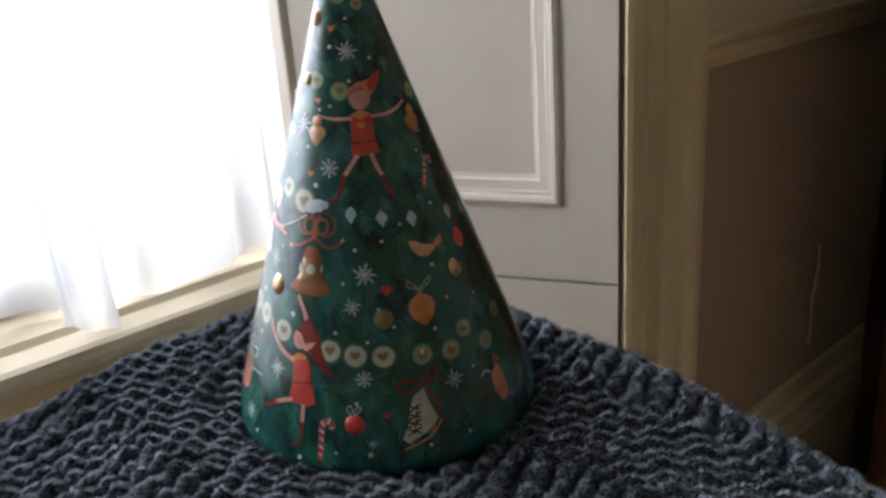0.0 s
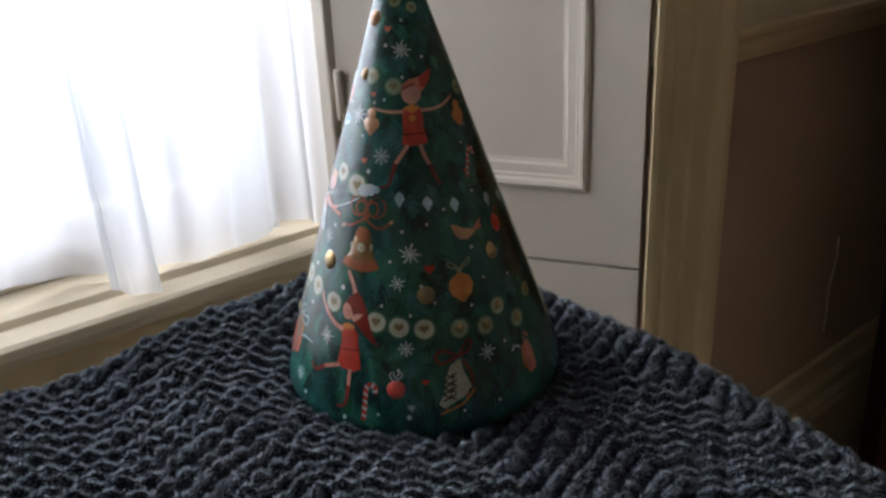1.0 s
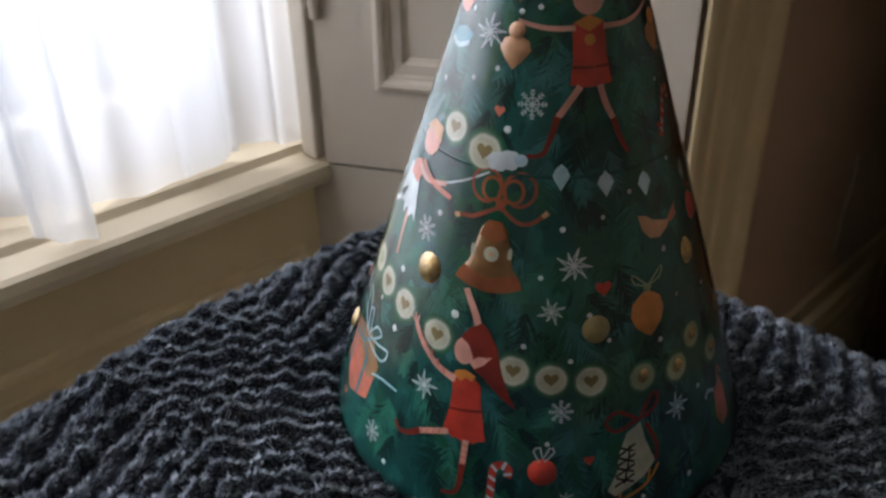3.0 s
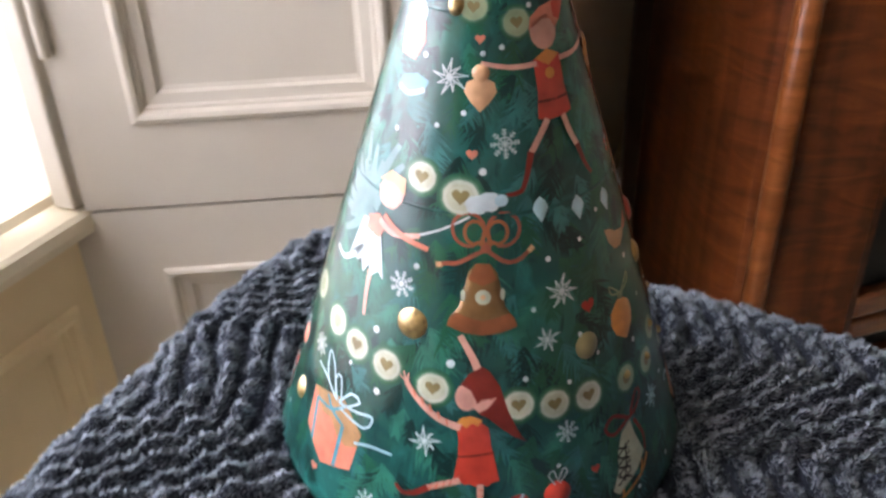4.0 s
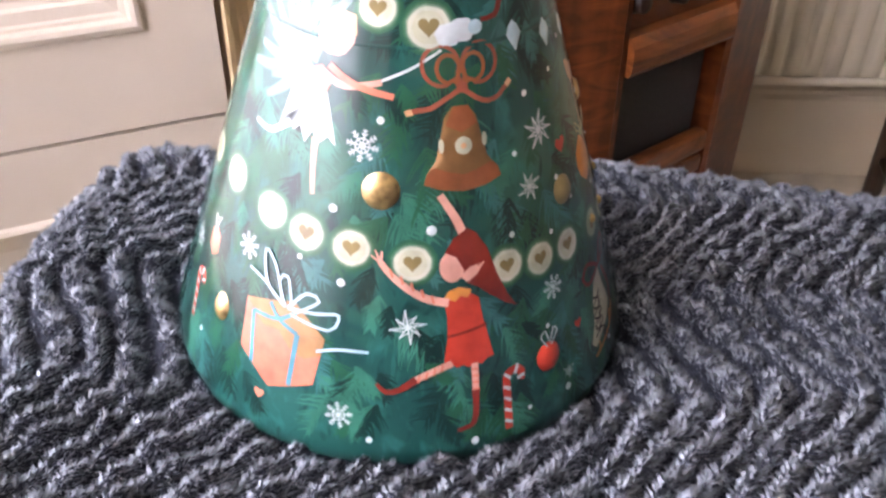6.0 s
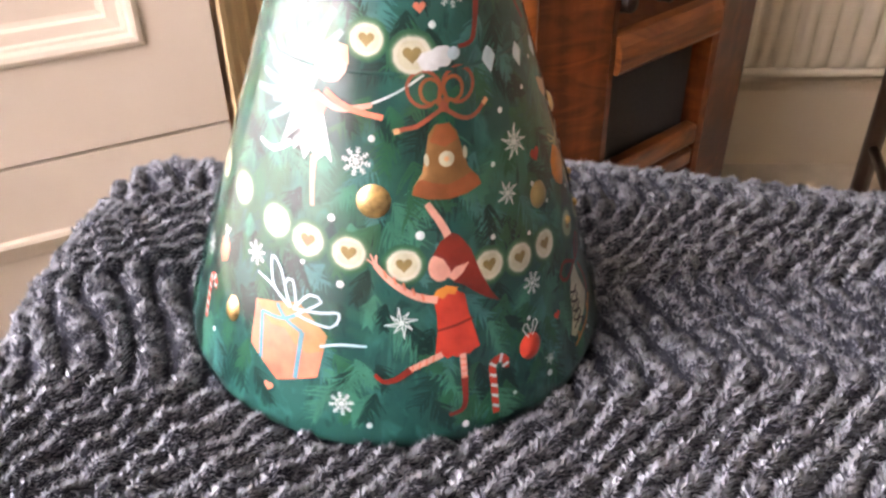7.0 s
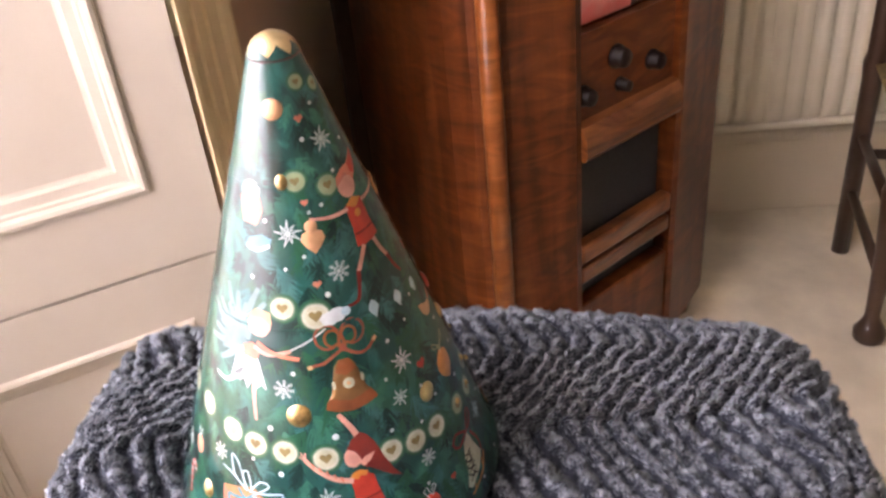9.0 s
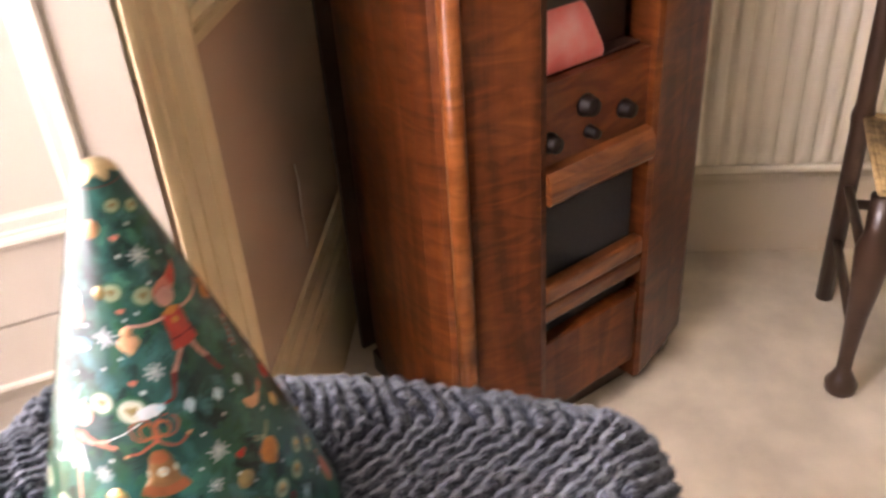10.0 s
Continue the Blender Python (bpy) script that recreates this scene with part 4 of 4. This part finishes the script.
# orange bauble on a bow
q = Print().blob([(-6.5, 0), (-5.5, 3.8), (-2.5, 6), (0, 7.2), (2.5, 6), (5.5, 3.8), (6.5, 0), (5, -4), (2, -6.5), (0, -7.8), (-2, -6.5), (-5, -4)], ORANGE, (0, 0), 1.0)
q.disc(0, 8.2, 1.5, 1.3, HALO, 0.3)
q.stroke([(0, 9), (-5, 13.5), (-4.5, 10.5), (0, 9)], 0.6, HALO).stroke([(0, 9), (6, 13.5), (5, 10.5), (0, 9)], 0.6, HALO)
q.lay("bauble", 254.5, 68, "orange bauble on a thin bow")
for d, h, tn, mt in ((204, 141.5, 0, PEACH), (292, 141.5, 0, ORANGE)):
    q = Print().blob([(-4.6, 0), (-3.8, 2.6), (0, 4.4), (3.8, 2.6), (4.6, 0), (2.8, -2.8), (0, -5.6), (-2.8, -2.8)], mt, (0, 0), 0.7).disc(0, 5.2, 2.4, 2.4, mt, 0.6).lay("bauble", d, h, "peach turned bauble", turn=tn)
for d, h in ((224, 109.8), (242, 107.2), (260, 104.6), (288, 101.5), (305, 98.4)):
    Print().blob([(-2.6, 0), (-1.6, 2.2), (0, 3.6), (1.6, 2.2), (2.6, 0), (0, -4.2)], BLUEW, (0, 0), 0.3).lay("drop_bauble", d, h, "pale drop bauble")
Print().blob([(-3, 3.5), (0, 5), (3, 3.5), (3.2, -2), (0, -4.5), (-3.2, -2)], CORAL, (0, 0), 0.5).stroke([(0, 5), (-2, 9), (0, 8), (2, 9.5), (0, 5)], 0.5, WHITE).lay("bauble", 123, 44.5, "coral pear bauble on a white bow")

# bird
q = Print().blob([(-8, 4), (-5, 3.2), (-2, 1), (3, -0.6), (5, -1.4), (3.4, -3.2), (-0.5, -5), (-4.5, -4), (-7, -1)], PEACH, (-2.5, -1.5))
q.blob([(3.6, -1.2), (6, 1), (9.5, 3), (8.6, 0.4), (9.6, -1), (6, -2.2)], CORAL, (6.5, 0)).lay("bird", 264.5, 92.4, "small peach bird")

# bell with its bow
q = Print().blob([(-10.5, 0), (-9.6, 2.6), (-7, 6), (-5.4, 12), (-4.2, 17), (-2, 19.6), (2, 19.6), (4.2, 17), (5.4, 12), (7, 6), (9.6, 2.6), (10.5, 0), (6, -1.6), (0, -2.4), (-6, -1.6)], BELLO, (0, 7), 0.9)
q.blob([(-10.5, 0), (-9.6, 2.6), (-8, 4.4), (0, 2.2), (8, 4.4), (9.6, 2.6), (10.5, 0), (6, -1.6), (0, -2.4), (-6, -1.6)], BROWN, (0, 0.6), 0.1).blob([(-4.2, 15), (-2, 19.7), (2, 19.7), (4.2, 15), (0, 13)], BROWN, (0, 16.5), 0.05)
q.disc(0.2, 9.6, 2.3, 2.3, CREAMI, 0.1).disc(0.2, 9.6, 0.8, 0.8, PEACH, 0.0, 8).disc(-5.6, 10, 0.7, 1.9, CREAMI, 0.0, 10).disc(5.8, 10.6, 0.7, 1.9, CREAMI, 0.0, 10)
q.lay("bell", 200.5, 78.2, "brown printed bell with cream spots")
q = Print()
for sg in (1, -1):
    for k, (rx, ry) in enumerate(((4.7, 4.9), (2.9, 3.4))):
        ring = [(sg * (0.4 + rx + rx * math.cos(t_)), 2.6 + ry * 0.55 + ry * math.sin(t_)) for t_ in [math.pi + 0.5 + k * 0.3 - 6.0 * i / 12 for i in range(13)]]
        q.stroke([(0, 0.2)] + ring + [(0, -0.4)], 1.0, (CORD, BROWN)[k])
q.stroke([(0, -0.4), (-4, -2.6), (-8.4, -5.0), (-11.4, -5.4), (-14.6, -6.2)], 1.25, CORD).stroke([(0, -0.4), (3.6, -3.2), (7, -4.6), (10.6, -3.6), (13.8, -0.4)], 1.25, CORD)
q.stroke([(14.0, -0.6), (12.6, -1.9)], 1.5, PEACH).stroke([(-14.8, -6.3), (-13.0, -5.8)], 1.5, PEACH).disc(0, -0.2, 1.5, 1.4, CORD, 0.1)
q.lay("bell_bow", 201.6, 100.6, "looped coral cord bow")


# plain figure shapes in red
q = Print()
q.stroke([(0.8, 25), (-1.4, 31), (-5.6, 38.4)], 2.6, SKIN, 0.75)
q.disc(-3.4, 18.4, 3.5, 4.4, SKIN)
q.blob([(-5.2, 22.6), (-2.6, 26.4), (1.2, 28.8), (3.4, 27.4), (6.6, 22.6), (9.4, 14.4), (12.4, 7.6), (15.4, 3.0), (11.4, 5.2), (7.0, 8.6), (3.4, 11.8), (0.6, 13.2), (-0.4, 17.6), (-2.2, 21.0)], DRED, (4.0, 18.0), 0.1)
q.blob([(-1.4, 15.4), (1.4, 17.8), (5.8, 18.6), (3.4, 15.4), (0.6, 13.6)], SKIN, (1.6, 16.0))
q.blob([(-6.2, 9.2), (-3, 11.0), (0.6, 10.8), (3.6, 8.6), (4.6, 2), (5.6, -2), (7.4, -9.6), (5.2, -10.2), (3.6, -11.6), (1.8, -10.6), (0, -11.8), (-1.8, -10.8), (-3.6, -11.4), (-5.2, -9.8), (-7.2, -9.6), (-5.8, -2), (-5.6, 4)], RED, (-0.6, -0.5), 0.15)
q.blob([(-6.6, 9.2), (-5, 11.6), (-2, 12.6), (1.6, 11.4), (0.4, 9.2), (-1.6, 10.0), (-3.2, 8.4), (-4.8, 9.4)], ORANGE, (-2.4, 10.6)).stroke([(-5.7, -1.6), (0, -0.8), (5.4, 0.4)], 0.9, DRED)
q.stroke([(-5.0, 8.4), (-12, 10.6), (-18.4, 15.4), (-22.4, 20.4)], 2.5, SKIN, 0.7)
for x, y in ((-24.6, 22.0), (-23.4, 23.6), (-21.6, 23.4)):
    q.stroke([(-22.2, 20.2), (x, y)], 0.8, SKIN, 0.6, up=False)
for k in range(5):
    q.stroke([(-9 - 2.6 * k, 8.6 + 1.9 * k), (-9.5 - 2.6 * k, 11.0 + 1.9 * k)], 0.7, CORAL)
q.stroke([(-5, -9.6), (-11, -11.8), (-16, -14.0)], 2.1, SKIN, 0.85).stroke([(-15.2, -13.6), (-20, -16.8), (-24.0, -17.6), (-26.2, -15.2)], 2.3, DRED, 0.5)
q.stroke([(1.4, -10.6), (1.3, -19.6)], 2.1, SKIN, 0.9).stroke([(1.3, -19.0), (1.0, -27), (-0.6, -30.0), (-4.6, -30.8)], 2.3, DRED, 0.55)
for k in range(4):
    q.stroke([(0.4, -12.4 - 2.0 * k), (2.4, -12.6 - 2.0 * k)], 0.55, CORAL).stroke([(-7.6 - 2.2 * k, -9.6 - 0.9 * k), (-8.2 - 2.2 * k, -11.8 - 0.9 * k)], 0.55, CORAL)
q.lay("red_figure_shape", 199.5, 40.2, "plain red and pink printed shape", base=0.16)
q = Print()
q.disc(0.4, 16.4, 4.8, 5.0, SKIN)
q.blob([(-4.6, 17.6), (-3.6, 21.0), (0, 23.4), (5, 24.2), (11.4, 27.6), (10.0, 22.4), (7.2, 18.4), (5.0, 16.6), (3.4, 19.4), (-0.6, 20.2)], CORAL, (2.6, 21.4), 0.15)
q.blob([(4.6, 23.6), (11.4, 27.6), (10.0, 22.4), (7.2, 18.4), (4.8, 19.8)], RED, (7.8, 22.6), 0.1)
q.blob([(-4.8, 9.2), (0, 10.8), (4.8, 9.2), (5.0, 0), (6.4, -8), (2, -8.8), (-2, -8.8), (-6.2, -8), (-5.0, 0)], RED, (0, 0), 0.15).stroke([(-5.4, -3), (0, -3.2), (5.6, -3)], 0.9, DRED)
q.blob([(-4.4, 9.4), (0, 11.6), (4.4, 9.4), (0, 6.8)], ORANGE, (0, 9.2)).disc(0, 4.6, 1.7, 1.7, ORANGE, 0.1, 12)
q.stroke([(-4, 8), (-12, 8), (-20, 9.4)], 1.6, SKIN, 0.8).stroke([(4.2, 8), (12, 8), (18, 9.6), (22, 12)], 1.6, SKIN, 0.8)
q.stroke([(-3.4, -8.4), (-7, -13), (-10.6, -17.6)], 2.0, SKIN, 0.9).stroke([(-10.4, -17), (-13, -24), (-15.6, -28.4), (-20, -29)], 2.0, DRED, 0.6)
q.stroke([(2.4, -8.4), (4, -14), (6.4, -19)], 2.0, SKIN, 0.9).stroke([(6.2, -18.6), (8.4, -25), (11, -29.4)], 2.0, DRED, 0.6)
q.lay("red_figure_shape", 243.5, 140.4, "plain red and pink printed shape", base=0.16, size=0.96)
# pale winged shape
q = Print()
for k in range(13):
    a = radians(62 + 13.5 * k)
    L = 19 + 4.5 * math.sin(k * 2.1)
    q = Print()
    q.stroke([(-2, 7), (-2 + 0.55 * L * math.cos(a + 0.12), 7 + 0.55 * L * math.sin(a + 0.12)), (-2 + L * math.cos(a), 7 + L * math.sin(a))], 5.0, MIST, 0.35)
    q.lay("wing_feather", 152.5, 97.4, base=0.115 + 0.007 * k, lift=0)
q = Print()
q.blob([(-5, 3), (3, 4), (6, -4), (9, -13), (6.5, -11), (4, -13.4), (2, -10.5), (0, -14), (-2, -10), (-4, -12), (-6, -9), (-9, -12), (-7, -4)], WHITE, (0, -3))
q.blob([(-2.6, 4.6), (2, 6.6), (5.6, 4), (4, -1), (-2.6, 0)], CORAL, (1.2, 2.8)).stroke([(2.6, 5), (9, 2.6), (18, 4.6)], 1.9, SKIN, 0.8).stroke([(4, 7), (11, 3.4), (21.6, 1.2)], 1.9, CORAL, 0.8)
q.lay("pale_dress_shape", 152.5, 97.4, "plain pale printed shape with coral sleeves", base=0.24)
Print().stroke([(17, 4.6), (24, 8), (31, 12.6)], 0.7, WHITE).lay("pale_wand", 152.5, 97.4, "thin white printed line", base=0.16)
Print().disc(4.6, 14.6, 5.0, 5.2, SKIN, wob=0.03).blob([(-1, 17), (3, 21), (9, 20), (10, 15), (5, 17.6)], PEACH, (4.6, 18.6)).lay("pale_head_shape", 152.5, 97.4, "plain pink printed shape", base=0.24)
Print().stroke([(3, -12), (3.6, -20), (4.6, -27)], 2.0, SKIN, 0.6).lay("pale_leg_shape", 152.5, 97.4, "plain pink printed stroke", base=0.16)
Print().stroke([(-5, -10), (-12, -14.6), (-18.6, -14)], 2.0, WHITE, 0.6).lay("pale_leg_shape", 152.5, 97.4, "plain white printed stroke", base=0.16)
# upper pale shape and blue shape
Print().blob([(-7, 6), (-2, 9), (4, 7), (6, 0), (3, -7), (-5, -6)], CORAL, (-1, 1)).disc(-1, 9, 5, 5, WHITE).lay("pale_shape", 158, 152, "plain pale printed shape", size=0.8)
Print().blob([(-6, 0), (-4, 4), (2, 6), (7, 4.4), (6, 1), (0, -1.6)], STEEL, (0, 2)).stroke([(-5, 0.4), (0, -1), (6, 1.4)], 1.6, BLUEW).lay("blue_shape", 163, 139, "small blue and white printed shape", size=0.9)

# present
q = Print().blob([(-11.8, 10.4), (4.7, 15.4), (15.3, 6.9), (-4.6, 4.6)], TANI, (1, 9.5)).blob([(-11.8, 10.4), (-4.6, 4.6), (0, -13.4), (-12, -5.2)], CORAL, (-7, -1)).blob([(-4.6, 4.6), (15.3, 6.9), (14, -7.8), (0, -13.4)], CORAL, (6, -2.4))
q.blob([(1.0, 5.2), (15.3, 6.9), (14.9, 1.8), (10, -0.6), (5, 1.2)], TANI, (9.6, 3.2))
q.stroke([(-8.6, 7.6), (-7.2, -8.4)], 1.5, STEEL).stroke([(7, 6), (6.6, -10.4)], 1.6, STEEL).stroke([(-8.6, 7.6), (0, 8.4), (6, 12.6)], 1.2, STEEL).stroke([(7, 6), (0.6, 8.6), (-3, 12.6)], 1.2, STEEL)
for pts in ([(2, 13), (-5, 18), (-7, 27), (-3, 24), (1, 14)], [(2, 13), (-1, 20), (1.6, 22), (4, 14)], [(3, 13), (8, 19), (12, 17.6), (5, 12)], [(3, 13), (12, 14), (18, 15), (16, 10), (4, 11.4)], [(1, 13.6), (-6, 18), (-12, 19.6)], [(13.5, 3), (20, 5), (28, 5.4)]):
    q.stroke(pts, 0.95, BLUEW, 0.8)
q.lay("present", 152.2, 29.6, "coral printed present with a white bow", base=0.16)
# small present
q = Print().blob([(-4, 6), (2, 9), (4.6, 2), (4, -8), (-2, -9), (-4, -2)], CORAL, (0, 0)).blob([(-4, 6), (-4, -2), (-2, -9), (-5.6, -3)], ORANGE, (-4, -1)).stroke([(-4, 7), (-8, 9), (-10, 7)], 1.3, BLUEW).stroke([(0, 9), (2, 13), (4, 9)], 1.0, CORAL)
q.lay("present", 282, 24, "small coral printed present")

# candy canes
for d, h, tn, sz in ((208.4, 16.5, -8, 0.95), (119, 25, 3, 0.85), (286, 120.5, -32, 0.75)):
    q = Print().stroke([(4.2, 6.4), (4.4, 9), (2, 10.4), (-0.6, 9), (-0.8, 6), (0, 0), (1, -9.6)], 2.6, RED, 1.0, 1.0)
    q.layer += 1
    for x, y, a in ((4.2, 7.4, 5), (2.4, 10.1, 70), (-0.6, 8.2, 160), (-0.6, 4.4, 175), (0, 0.6, 175), (0.35, -3.2, 175), (0.75, -7.0, 175)):
        c_, s_ = math.cos(radians(a)), math.sin(radians(a))
        q.stroke([(x - 1.25 * c_, y - 1.25 * s_ - 0.3), (x + 1.25 * c_, y + 1.25 * s_ + 0.5)], 1.0, WHITE, 1.0, up=False)
    q.lay("candy_cane", d, h, "red and white striped candy cane", turn=tn, size=sz)

# ice skate with a red bow
q = Print().blob([(-1, 10), (4, 12.4), (5.4, 6), (8.6, -2.4), (4, -6.6), (-6.5, -11), (-9, -8.6), (-5.4, -3), (-4, 4)], CREAMI, (-0.6, -1), 0.2)
for k in range(4):
    q.stroke([(-3.8 - 0.7 * k, 5.6 - 3.4 * k), (1.2 - 0.4 * k, 3.2 - 3.4 * k)], 0.8, BLACKI).stroke([(1.6 - 0.4 * k, 5.8 - 3.4 * k), (-4.6 - 0.7 * k, 2.8 - 3.4 * k)], 0.8, BLACKI)
q.stroke([(-0.6, 6), (-1.4, 0), (-3.4, -7)], 0.7, BLACKI).stroke([(9.6, -3.6), (4, -9.4), (-8.6, -13.4)], 0.9, ORANGE).stroke([(6, -4.6), (5, -8.6)], 0.8, ORANGE).stroke([(-5, -9.6), (-5.4, -12.6)], 0.8, ORANGE)
q.stroke([(5.4, 12), (9, 4), (8.6, -2)], 1.4, DRED).stroke([(3, 14), (-4, 18), (-8, 15), (-5, 11.6), (2, 13.6), (8, 15.4), (11, 19), (9, 21), (4, 15)], 1.3, DRED)
q.lay("ice_skate", 244.5, 24.6, "cream ice skate with dark laces and a red bow", base=0.16)
